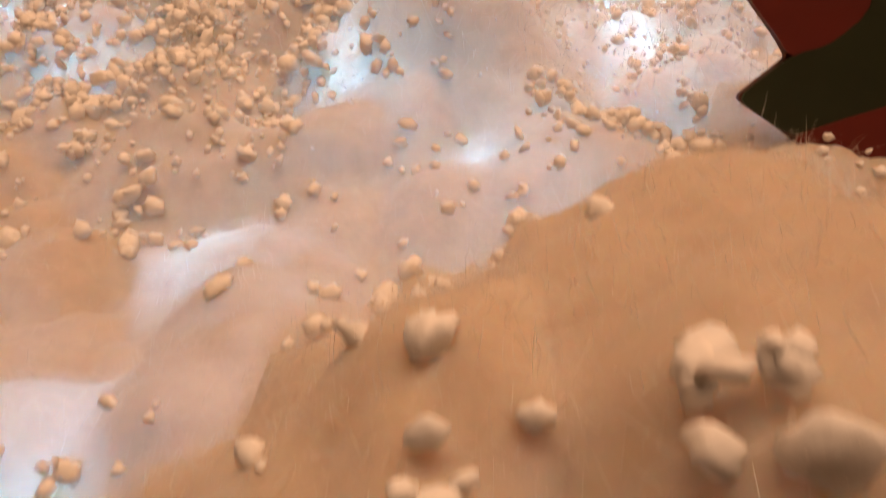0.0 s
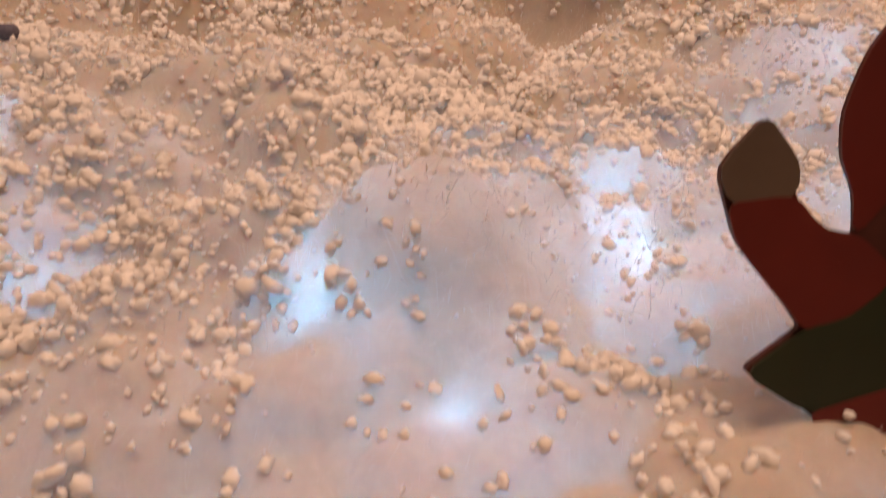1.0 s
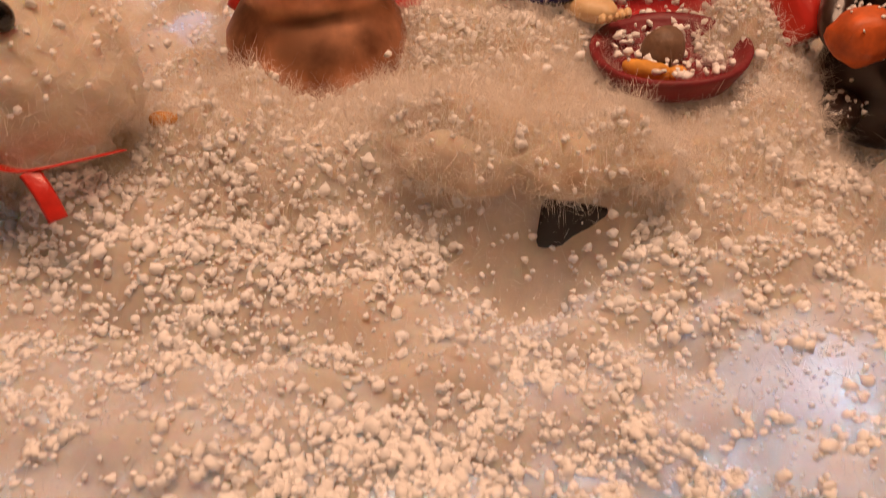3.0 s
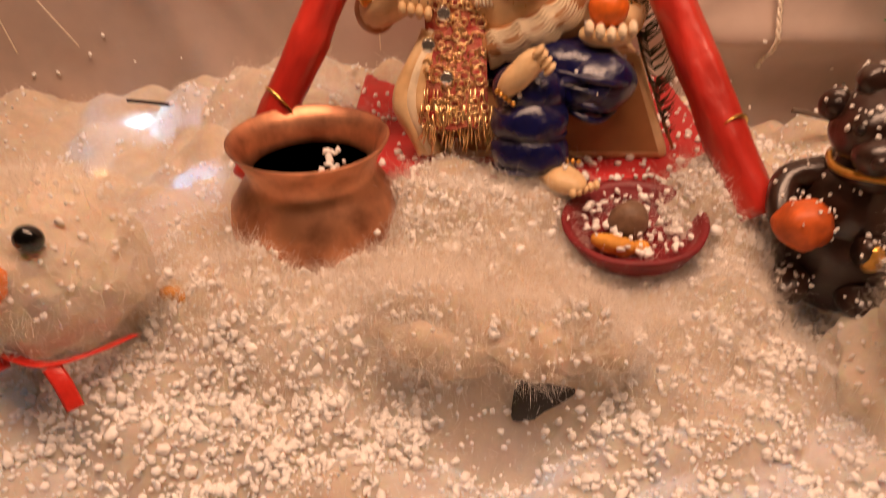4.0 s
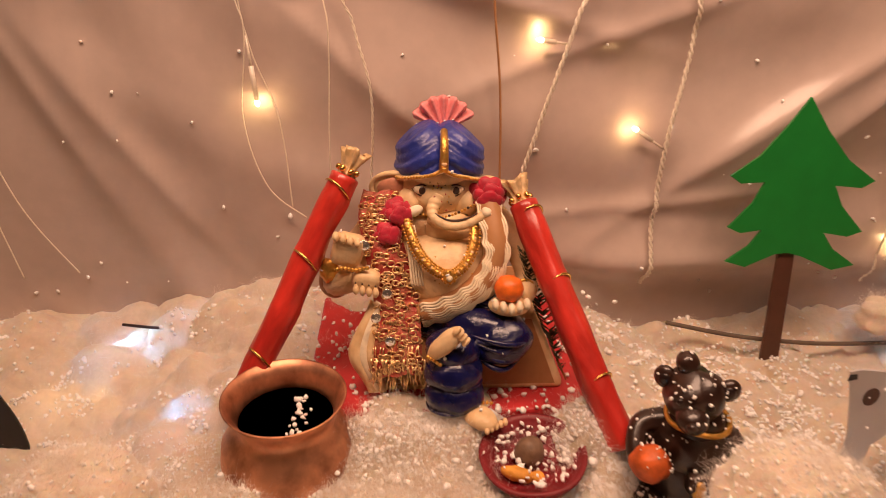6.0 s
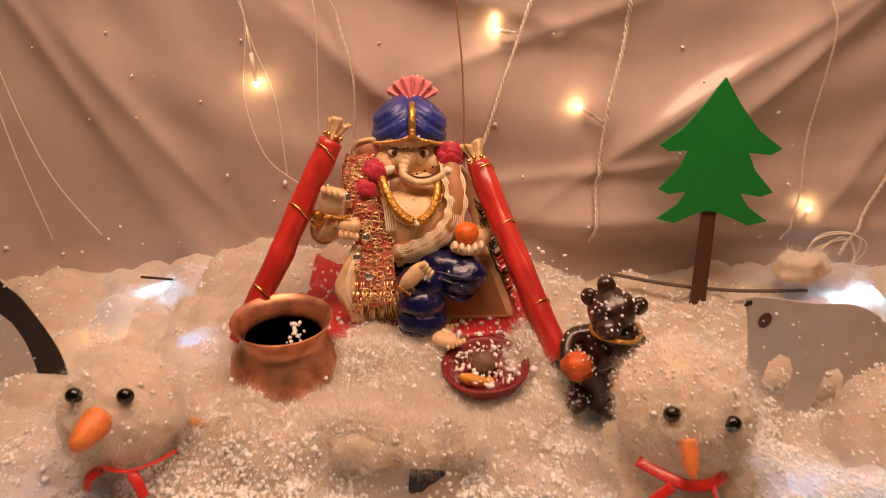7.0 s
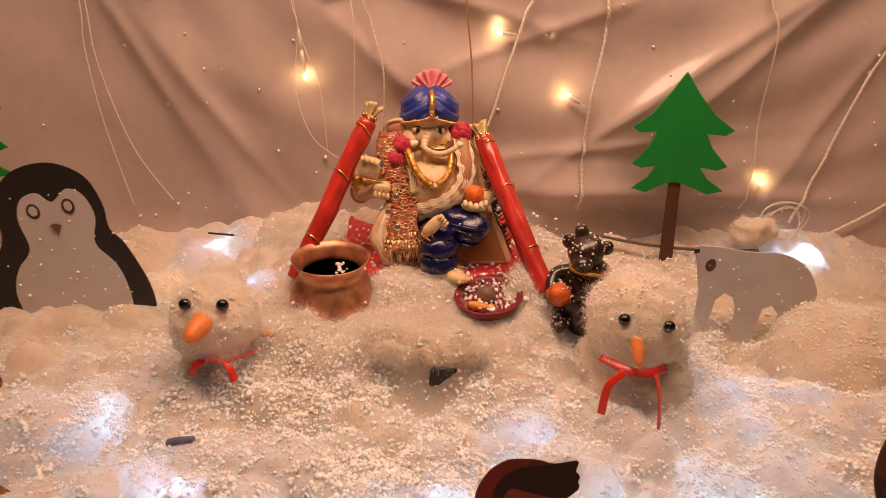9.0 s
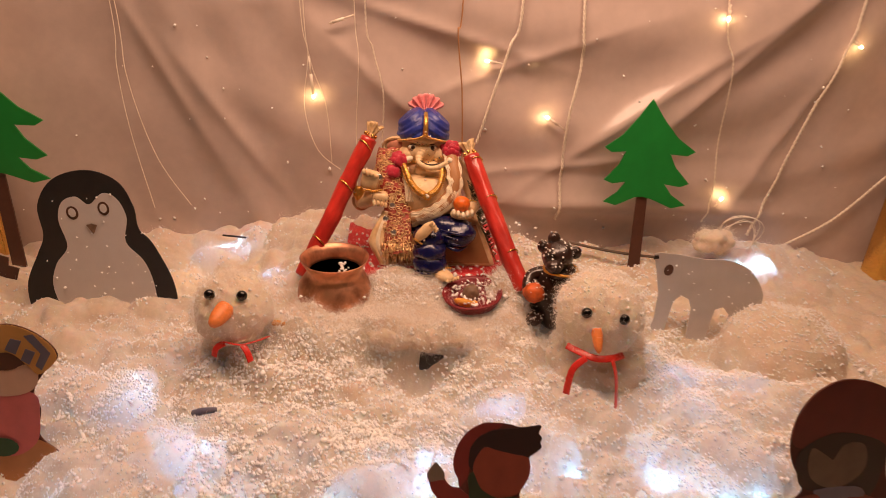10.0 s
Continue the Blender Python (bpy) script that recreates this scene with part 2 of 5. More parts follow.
def rough_snow(x, y):
    """Height of the cotton snow before its puffs."""
    x, y = np.asarray(x, float), np.asarray(y, float)
    z = 0.002 - 0.013 / (1 + np.exp((y - 0.25) / 0.025))
    edge = 0.378 + 0.030 * (lumps(x, y, 0.04, 3) - 0.5) + 0.9 * np.clip(np.abs(x - 0.065) - 0.10, 0, 1)
    z = z + 0.050 * hump(x, y, 0.055, 0.55, 0.215, 0.30, 3.0) / (1 + np.exp(-(y - edge) / (0.005 + 0.5 * np.clip(np.abs(x - 0.065) - 0.035, 0, 0.05))))         # platform under the idol
    z = z + 0.018 * hump(x, y, 0.190, 0.492, 0.032, 0.034)
    z = z + 0.028 * hump(x, y, -0.20, 0.70, 0.20, 0.10)
    z = z + 0.020 * hump(x, y, 0.33, 0.60, 0.07, 0.06)
    z = z + 0.030 * hump(x, y, 0.60, 0.70, 0.12, 0.05)
    z = z + 0.020 * hump(x, y, 0.28, 0.40, 0.09, 0.06)
    z = z + 0.066 * hump(x, y, 0.038, 0.070, 0.068, 0.045, 1.5)         # cotton tufts at the front
    z = z + 0.016 * hump(x, y, 0.062, 0.150, 0.036, 0.020)
    z = z + 0.014 * hump(x, y, -0.08, 0.10, 0.018, 0.03)
    z = z + 0.018 * hump(x, y, -0.075, 0.285, 0.040, 0.022)
    z = z + 0.016 * hump(x, y, 0.010, 0.215, 0.030, 0.018)
    z = z + 0.014 * hump(x, y, 0.065, 0.402, 0.090, 0.020, 1.6)         # cotton lip
    z = z + 0.012 * hump(x, y, 0.045, 0.496, 0.060, 0.012, 1.5)
    z = z + 0.022 * hump(x, y, -0.145, 0.395, 0.045, 0.025)
    z = z - 0.028 * hump(x, y, 0.232, 0.436, 0.030, 0.030)
    z = z - 0.046 * hump(x, y, 0.435, 0.462, 0.080, 0.052)
    z = z - 0.045 * hump(x, y, 0.460, 0.195, 0.110, 0.060, 1.5) - 0.035 * hump(x, y, -0.335, 0.250, 0.070, 0.050, 1.5)
    z = z - 0.013 * hump(x, y, 0.133, 0.470, 0.034, 0.034, 2.0)
    z = z + 0.010 * hump(x, y, -0.030, 0.415, 0.055, 0.022)
    z = z - 0.022 * hump(x, y, 0.062, 0.374, 0.034, 0.013, 1.8)         # the hollow under the edge
    puff = np.abs(2 * lumps(x, y, 0.085) - 1) * 0.020 + np.abs(2 * lumps(x, y, 0.034, 1) - 1) * 0.012 + np.abs(2 * lumps(x, y, 0.013, 2) - 1) * 0.0035
    z = z + puff - 0.014 + 0.002 * (lumps(x, y, 0.0055, 3) - 0.5)
    return z


GX, GY = np.arange(-1.0, 1.2001, 0.0025), np.arange(-0.10, 0.7401, 0.0025)


def puffed():
    """The height on a grid, with rounded cotton puffs pressed together."""
    gx, gy = np.meshgrid(GX, GY)
    z = rough_snow(gx, gy)
    rs = np.random.RandomState(21)
    for k in range(5200):
        cx, cy = rs.uniform(-0.6, 0.8), rs.uniform(-0.02, 0.72)
        r = rs.uniform(0.007, 0.016) * (1.9 if rs.rand() < 0.16 else 1.0)
        if (cx > 0.5 and cy > 0.48) or rs.rand() > 0.35 + 0.9 * lumps(cx, cy, 0.06, 2) or ((cx - 0.062) / 0.045) ** 2 + ((cy - 0.374) / 0.022) ** 2 < 1:
            continue
        j0, j1 = np.searchsorted(GX, (cx - r, cx + r))
        i0, i1 = np.searchsorted(GY, (cy - r, cy + r))
        if j1 - j0 < 2 or i1 - i0 < 2:
            continue
        sx, sy = gx[i0:i1, j0:j1], gy[i0:i1, j0:j1]
        d = ((sx - cx) / r) ** 2 + ((sy - cy) / (r * rs.uniform(0.7, 1.1))) ** 2
        cap = r * rs.uniform(0.30, 0.65) * np.clip(1 - d, 0, 1) ** 0.8
        z[i0:i1, j0:j1] = np.maximum(z[i0:i1, j0:j1], 0.55 * z[i0:i1, j0:j1] + 0.45 * float(rough_snow(cx, cy)) + cap - 0.05 * r)
    return z


GZ = puffed()


def snow(x, y):
    """Height of the cotton snow."""
    x, y = np.asarray(x, float), np.asarray(y, float)
    u = np.clip((x - GX[0]) / 0.0025, 0, len(GX) - 1.001)
    v = np.clip((y - GY[0]) / 0.0025, 0, len(GY) - 1.001)
    j, i = u.astype(int), v.astype(int)
    a, b = u - j, v - i
    return GZ[i, j] * (1 - a) * (1 - b) + GZ[i, j + 1] * a * (1 - b) + GZ[i + 1, j] * (1 - a) * b + GZ[i + 1, j + 1] * a * b


def ground_z(x, y):
    return float(snow(x, y))


# ---- the setting ----
def sheet(name, xs, ys, height, mat, label, category="", kind="structure"):
    gx, gy = np.meshgrid(xs, ys)
    gz = height(gx, gy)
    co = np.stack([gx, gy, gz], -1).reshape(-1, 3)
    w, h = len(xs), len(ys)
    idx = np.arange(w * h).reshape(h, w)
    quads = np.stack([idx[:-1, :-1], idx[:-1, 1:], idx[1:, 1:], idx[1:, :-1]], -1).reshape(-1, 4)
    data = bpy.data.meshes.new(name)
    data.from_pydata(co.tolist(), [], quads.tolist())
    data.materials.append(mat)
    data.shade_smooth()
    return tagged(new(name, data), label, category, "", kind)


sheet("ground", GX, GY, snow, COTTON, "uneven bed of white cotton wool snow with lights under it", "snow")

bm = bmesh.new()
box(bm, (0.1, 0.17, -0.485), (2.5, 1.20, 0.83), bevel=0.01)
tagged(part("table", bm, FLOOR, smooth=False), "pale cloth-covered table standing under the snow", "table", kind="structure")


def drape(x, z):
    """How far the cloth hangs before its wall."""
    x, z = np.asarray(x, float), np.asarray(z, float)
    d = 0.012 * np.sin(9 * x + 3 * z + 1.0)
    for cx, cz, k, a, w in ((0.30, 0.20, 0.9, 0.016, 0.05), (0.30, 0.34, 0.8, 0.014, 0.045), (0.35, 0.10, 0.5, 0.012, 0.03), (0.25, 0.50, 1.0, 0.016, 0.06)):
        line = cz + k * (x - cx) ** 2
        d = d + a * np.exp(-((z - line) / w) ** 2) * np.exp(-((x - cx) / 0.45) ** 2)
    d = d + 0.012 * np.exp(-((z - 0.12 - 0.95 * (x - 0.30)) / 0.05) ** 2) * np.exp(-((x - 0.45) / 0.3) ** 2)
    d = d + 0.010 * np.exp(-((x + 0.22 + 0.35 * (z - 0.2)) / 0.035) ** 2) + 0.008 * np.exp(-((x + 0.12 + 0.5 * (z - 0.2)) / 0.05) ** 2)
    d = d + 0.016 * np.exp(-((z - 0.085 + 0.03 * (x - 0.3)) / 0.016) ** 2) / (1 + np.exp(-(x - 0.22) / 0.03)) / (1 + np.exp((x - 0.62) / 0.05))
    for ox, oz, slope, wide, deep, run in ((0.10, 0.34, -0.28, 0.010, 0.006, 0.16), (0.22, 0.30, 0.35, 0.009, 0.005, 0.14), (0.40, 0.24, 0.75, 0.012, 0.008, 0.20), (0.52, 0.30, 1.1, 0.012, 0.008, 0.18), (0.30, 0.15, 0.10, 0.009, 0.005, 0.20),
                                           (-0.28, 0.26, -1.9, 0.014, 0.006, 0.14), (-0.20, 0.20, -1.4, 0.012, 0.005, 0.12), (0.02, 0.26, -0.9, 0.010, 0.004, 0.10), (0.62, 0.20, 2.2, 0.014, 0.006, 0.14), (0.20, 0.42, 0.15, 0.012, 0.007, 0.25)):
        along = ((x - ox) + slope * (z - oz)) / math.hypot(1, slope)
        across = ((z - oz) - slope * (x - ox)) / math.hypot(1, slope)
        d = d + 1.35 * deep * np.exp(-np.abs(across / wide) ** 1.4) * np.exp(-(along / run) ** 2)
    d = d + 0.010 * (lumps(x, z, 0.16, 3) - 0.5) + 0.004 * (lumps(x, z, 0.05, 1) - 0.5)
    return d


def backdrop():
    xs, zs = np.linspace(-1.0, 1.2, 441), np.linspace(-0.07, 1.1, 235)
    gx, gz = np.meshgrid(xs, zs)
    gy = 0.725 - drape(gx, gz)
    co = np.stack([gx, gy, gz], -1).reshape(-1, 3)
    w, h = len(xs), len(zs)
    idx = np.arange(w * h).reshape(h, w)
    quads = np.stack([idx[:-1, :-1], idx[:-1, 1:], idx[1:, 1:], idx[1:, :-1]], -1).reshape(-1, 4)
    data = bpy.data.meshes.new("backdrop")
    data.from_pydata(co.tolist(), [], quads.tolist())
    data.materials.append(SATIN)
    data.shade_smooth()
    return tagged(new("backdrop", data), "draped silvery satin cloth with soft folds", "curtain", "", "structure")


backdrop()

for name, at, size in (("wall_back", (0.1, 0.82, 0.8), (4.0, 0.06, 3.4)), ("wall_left", (-1.9, -1.0, 0.8), (0.06, 3.7, 3.4)), ("wall_right", (2.1, -1.0, 0.8), (0.06, 3.7, 3.4)),
                       ("wall_behind", (0.1, -2.8, 0.8), (4.0, 0.06, 3.4)), ("ceiling", (0.1, -1.0, 2.53), (4.1, 3.8, 0.06)), ("floor", (0.1, -1.0, -0.93), (4.1, 3.8, 0.06))):
    bm = bmesh.new()
    box(bm, at, size)
    tagged(part(name, bm, ROOM, smooth=False), "plain brownish plaster in a dim room", name.split("_")[0], kind="structure")


def gold_post(x, y):
    post = thing("post", (x, y, -0.07), "square post wrapped in crinkled gold foil beside the curtain", "post", "posts of the canopy")
    bm = bmesh.new()
    box(bm, (0, 0, 0.6), (0.04, 0.04, 1.2), bevel=0.004)
    part("shaft", bm, GOLD_FOIL, post)
    return post


gold_post(-0.545, 0.690)
gold_post(0.815, 0.660)

# ---- pot and dish ----
def copper_pot(at):
    pot = thing("pot", at, "small round copper pot of dark water, set in the snow", "pot")
    bm = bmesh.new()
    outer = [(0.020, 0.0), (0.033, 0.004), (0.0405, 0.014), (0.0425, 0.026), (0.041, 0.037), (0.0345, 0.047), (0.0315, 0.051), (0.0315, 0.056), (0.034, 0.062), (0.0378, 0.068), (0.0385, 0.0695)]
    inner = [(0.0372, 0.0695), (0.033, 0.0635), (0.0298, 0.056), (0.0298, 0.051), (0.033, 0.046), (0.039, 0.036), (0.039, 0.024), (0.03, 0.008), (0.01, 0.005)]
    lathe(bm, outer + inner, 64, wobble=0.012)
    part("bowl", bm, COPPER, pot)
    bm = bmesh.new()
    lathe(bm, [(0.001, 0.0525), (0.0294, 0.0525)], 48)
    part("water", bm, WATER, pot, "dark still water")
    return pot


copper_pot((-0.037, 0.493, 0.025)).scale = (1.085, 1.085, 1.085)


def clay_dish(at, turn):
    dish = thing("dish", at, "small maroon clay dish holding a nut and turmeric", "dish", turn=turn)
    bm = bmesh.new()
    lathe(bm, [(0.024, 0.0), (0.031, 0.004), (0.0365, 0.014), (0.037, 0.0165), (0.0345, 0.0168), (0.032, 0.0145), (0.027, 0.006), (0.005, 0.004)], 48, wobble=0.03)
    part("bowl", bm, MAROON, dish)
    return dish


DISH = (0.133, 0.472, 0.049)
clay_dish(DISH, (4, -5, 0))
bm = bmesh.new()
ball(bm, (0.130, 0.476, 0.061), (0.0105, 0.0100, 0.0110), rough=0.0012, freq=120)
tagged(part("areca_nut", bm, NUT), "whole brown areca nut lying in the dish", "nut")
bm = bmesh.new()
ball(bm, (0.120, 0.459, 0.0575), (0.0125, 0.005, 0.005), turn=(0, 8, -15), rough=0.0015, freq=160)
ball(bm, (0.132, 0.456, 0.057), (0.005, 0.004, 0.004), rough=0.001, freq=160)
tagged(part("turmeric_root", bm, TURMERIC), "yellow turmeric root lying beside the nut", "root")
bm = bmesh.new()
ball(bm, (-0.085, 0.430, 0.042), (0.011, 0.007, 0.007), turn=(0, 20, 30), rough=0.002, freq=140)
ball(bm, (-0.100, 0.436, 0.042), (0.007, 0.004, 0.004), rough=0.001, freq=140)
tagged(part("turmeric_root", bm, TURMERIC), "yellow turmeric root half buried beside the pot", "root")

# ---- red paper tubes ----
FRILL = material("gilded_paper", (0.70, 0.50, 0.28), 0.45, metal=0.25, grain=0.2, grain_scale=200, bump=0.3, bump_scale=300, second=(0.72, 0.44, 0.12), second_scale=90)


def rolled_pipe(low, high, radius):
    low, high = Vector(low), Vector(high)
    pipe = thing("paper_tube", low, "rolled shiny red paper tube with a gilded frilled end", "paper tube", "paper tubes by the idol")
    way, span = (high - low).normalized(), (high - low).length
    pipe.matrix_world = Matrix.Translation(low) @ way.to_track_quat("Z", "Y").to_matrix().to_4x4()
    bm = bmesh.new()
    steps = 44
    profile = [(radius * 0.9, 0)]
    for i in range(steps + 1):
        u = i / steps
        profile.append((radius * (1 + 0.05 * ((u * 4.3) % 1.0) + 0.02 * math.sin(u * 30)), 0.001 + u * (span - 0.002)))
    profile.append((radius * 0.8, span))
    lathe(bm, profile, 40, wobble=0.13)
    part("tube", bm, RED_PAPER, pipe)
    for u in (0.24, 0.64, 0.93):
        bm = bmesh.new()
        loop = [(radius * 1.09 * math.cos(a), radius * 1.09 * math.sin(a), u * span + 0.006 * math.sin(a)) for a in np.linspace(0, 2 * math.pi, 30)]
        tube(bm, loop[4:17], lambda s: 0.0008 * (0.4 + math.sin(math.pi * s)), 6)
        part("gold_band", bm, GOLD_FOIL, pipe, "thin gold thread")
    bm = bmesh.new()
    rings = []
    for r, z in ((radius * 0.75, span - 0.001), (radius * 0.5, span + 0.004), (radius * 0.62, span + 0.009), (radius * 0.95, span + 0.016), (radius * 1.05, span + 0.019), (radius * 0.8, span + 0.017)):
        rings.append([bm.verts.new((r * (1 + 0.22 * math.cos(8 * a)) * math.cos(a), r * (1 + 0.22 * math.cos(8 * a)) * math.sin(a) * 0.75, z + 0.002 * math.cos(3 * a))) for a in np.linspace(0, 2 * math.pi, 48, endpoint=False)])
    for a, b in zip(rings, rings[1:]):
        for i in range(48):
            bm.faces.new((a[i], a[(i + 1) % 48], b[(i + 1) % 48], b[i]))
    part("frill", bm, FRILL, pipe, "pleated gilded paper frill")
    bm = bmesh.new()
    for i in range(14):
        a = i * 0.9
        ball(bm, (radius * 0.75 * math.cos(a), radius * 0.65 * math.sin(a), span + 0.003 + 0.0006 * (i % 3)), 0.0021, seg=8)
    part("gold_beading", bm, GOLD_FOIL, pipe, "string of small gold beads")
    return pipe


rolled_pipe((-0.080, 0.520, 0.060), (0.002, 0.590, 0.222), 0.0105)
rolled_pipe((0.193, 0.470, 0.068), (0.132, 0.583, 0.203), 0.0108)

# ---- red board under the idol ----
bm = bmesh.new()
box(bm, (0.087, 0.602, 0.059), (0.235, 0.170, 0.010), bevel=0.0025)
tagged(part("red_board", bm, RED_BOARD), "red board lying on the snow under the idol", "board")

# ---- idol ----
CREAM = material("cream_paint", (0.83, 0.62, 0.36), 0.42, grain=0.12, grain_scale=110, bump=0.35, bump_scale=190, second=(0.70, 0.42, 0.18), second_scale=60, second_amount=0.6)
CREAM_PALE = material("cream_cloth_paint", (0.86, 0.74, 0.54), 0.5, grain=0.12, grain_scale=150, bump=0.2, bump_scale=300)
TURBAN = material("turban_blue_paint", (0.020, 0.036, 0.27), 0.4, coat=0.2, grain=0.3, grain_scale=70, bump=0.6, bump_scale=170)
BLUE = material("blue_gloss_paint", (0.006, 0.007, 0.060), 0.26, coat=0.5, grain=0.25, grain_scale=60, bump=0.9, bump_scale=130)
PINK = material("pink_paint", (0.85, 0.30, 0.30), 0.5, grain=0.1, bump=0.1)
EAR_PINK = material("ear_paint", (0.62, 0.28, 0.18), 0.5, grain=0.1)
GOLD_PAINT = material("gold_paint", (0.72, 0.40, 0.09), 0.3, metal=0.75, grain=0.2, grain_scale=200, bump=0.4, bump_scale=350)
DARK_LINE = material("dark_brown_line", (0.05, 0.02, 0.012), 0.4)
TAN = material("tan_paint", (0.45, 0.22, 0.09), 0.5, grain=0.12, grain_scale=50, bump=0.15, bump_scale=150)


ROSE = material("rose_cloth", (0.46, 0.008, 0.035), 0.55, sheen=0.3, grain=0.2, grain_scale=150, bump=0.25, bump_scale=250)


def wedge(bm, low, high, z0, z1, slot, bevel=0.006):
    """A block that narrows upwards: low and high are (x0, x1, y0, y1)."""
    v = [bm.verts.new((x, y, z)) for (x0, x1, y0, y1), z in ((low, z0), (high, z1)) for x, y in ((x0, y0), (x1, y0), (x1, y1), (x0, y1))]
    faces = [bm.faces.new([v[i] for i in q]) for q in ((3, 2, 1, 0), (4, 5, 6, 7), (0, 1, 5, 4), (1, 2, 6, 5), (2, 3, 7, 6), (3, 0, 4, 7))]
    for f in faces:
        f.material_index = slot
    bmesh.ops.bevel(bm, geom=list({e for f in faces for e in f.edges}), offset=bevel, segments=3, affect="EDGES", profile=0.5)


def idol():
    """A seated plaster idol, one mesh in several paints."""
    bm = bmesh.new()
    C, P, B, K, E, G, D, O, T, U, R = range(11)
    rnd = random.Random(12)
    # seat with a cloth edge falling beside it
    wedge(bm, (0.016, 0.170, 0.540, 0.645), (0.032, 0.146, 0.560, 0.640), 0.063, 0.123, T)
    for k in range(3):
        tube(bm, spline([(0.024 + 0.003 * k, 0.556, 0.134), (0.014 + 0.004 * k, 0.546, 0.118), (0.009 + 0.005 * k, 0.541, 0.100), (0.015 + 0.004 * k, 0.537, 0.084), (0.021 + 0.004 * k, 0.535, 0.071)], 6), lambda s: 0.0052 - 0.0012 * math.sin(9 * s), 8, P if k == 1 else C)
    # hips, belly, chest
    ball(bm, (0.084, 0.582, 0.112), (0.050, 0.036, 0.022), slot=B, seg=28)
    ball(bm, (0.077, 0.588, 0.146), (0.047, 0.037, 0.034), slot=C, seg=40, rough=0.0008, freq=60)
    ball(bm, (0.073, 0.606, 0.172), (0.043, 0.026, 0.024), slot=C, seg=28)
    ball(bm, (0.078, 0.590, 0.178), (0.020, 0.016, 0.016), slot=C, seg=24)
    for k in range(26):
        a, e = rnd.uniform(-0.9, 0.7), rnd.uniform(-0.5, 0.75)
        d = Vector((math.sin(a) * math.cos(e), -math.cos(a) * math.cos(e), math.sin(e)))
        ball(bm, (0.077 + 0.0470 * d.x, 0.588 + 0.0372 * d.y, 0.146 + 0.0342 * d.z), rnd.uniform(0.0004, 0.0010), slot=rnd.choice((D, T, G)), seg=6)
    # head with brow, cheeks and jaw
    ball(bm, (0.071, 0.608, 0.208), (0.031, 0.026, 0.027), slot=C, seg=40)
    ball(bm, (0.070, 0.594, 0.223), (0.022, 0.014, 0.010), slot=C, seg=24)
    ball(bm, (0.051, 0.596, 0.200), (0.012, 0.013, 0.012), slot=C, seg=20)
    ball(bm, (0.091, 0.596, 0.200), (0.012, 0.013, 0.012), slot=C, seg=20)
    ball(bm, (0.078, 0.588, 0.187), (0.017, 0.013, 0.008), slot=C, seg=20)
    # spread ear: hollow, with a raised rim
    ball(bm, (0.036, 0.603, 0.2085), (0.0175, 0.004, 0.0120), turn=(0, -10, -14), slot=C, seg=28)
    ball(bm, (0.037, 0.6000, 0.2085), (0.0135, 0.003, 0.0085), turn=(0, -10, -14), slot=E, seg=24)
    tube(bm, [pose(0.036, 0.601, 0.2085, 0, -10, -14) @ Vector((0.0168 * math.cos(a), 0.0005 * math.sin(3 * a), 0.0112 * math.sin(a))) for a in np.linspace(0, 2 * math.pi, 36)], 0.0021, 8, C)
    ball(bm, (0.108, 0.604, 0.206), (0.014, 0.005, 0.011), turn=(0, 10, 14), slot=C, seg=20)
    # turban: a dome with swept folds above a raised rim that peaks in the middle
    made = bmesh.ops.create_uvsphere(bm, u_segments=96, v_segments=64, radius=1.0)["verts"]
    for v in made:
        d = v.co.copy()
        u = abs(d.x)
        fold = math.sin(17.0 * (d.z * 0.75 + u * 0.62) + (0.6 if d.x > 0 else 0.0)) * min(1.0, u * 5.0)
        k = 1 + 0.034 * fold + 0.022 * math.sin(2.3 * 17.0 * (d.z * 0.75 + u * 0.62)) * min(1.0, u * 5.0) + 0.05 * math.exp(-((u - 0.45) / 0.3) ** 2) - 0.06 * math.exp(-(u / 0.06) ** 2)
        v.co = Vector((0.0718 + d.x * 0.0338 * k, 0.612 + d.y * 0.0315 * k, 0.2265 + d.z * 0.0285 * k))
        v.co.z = max(v.co.z, 0.2275 - 0.30 * abs(v.co.x - 0.0725))
    for f in {f for v in made for f in v.link_faces}:
        f.material_index = U
    rim = spline([(0.0365, 0.606, 0.2155), (0.0420, 0.594, 0.2185), (0.0540, 0.584, 0.2225), (0.0650, 0.5795, 0.2258), (0.0725, 0.5785, 0.2295), (0.0800, 0.5795, 0.2258), (0.0910, 0.584, 0.2222), (0.1020, 0.594, 0.2170), (0.1075, 0.606, 0.2130)], 6)
    tube(bm, rim, 0.0017, 8, C)
    for i, p in enumerate(rim):
        ball(bm, p + Vector((0, -0.0016, 0.0006)), 0.0013, slot=G, seg=7)
    tube(bm, [(0.0726, 0.5785, 0.230), (0.0728, 0.5788, 0.240), (0.0730, 0.584, 0.249), (0.0732, 0.594, 0.2545)], lambda s: 0.0036 - 0.0010 * s, 8, G)
    for k in range(6):
        ball(bm, (0.0727, 0.5760 + 0.00035 * k * k, 0.2315 + 0.0036 * k), (0.0022, 0.0016, 0.0018), slot=C if k % 2 else G, seg=8)
    # pleated fan on the turban
    n, front, back = 57, [], []
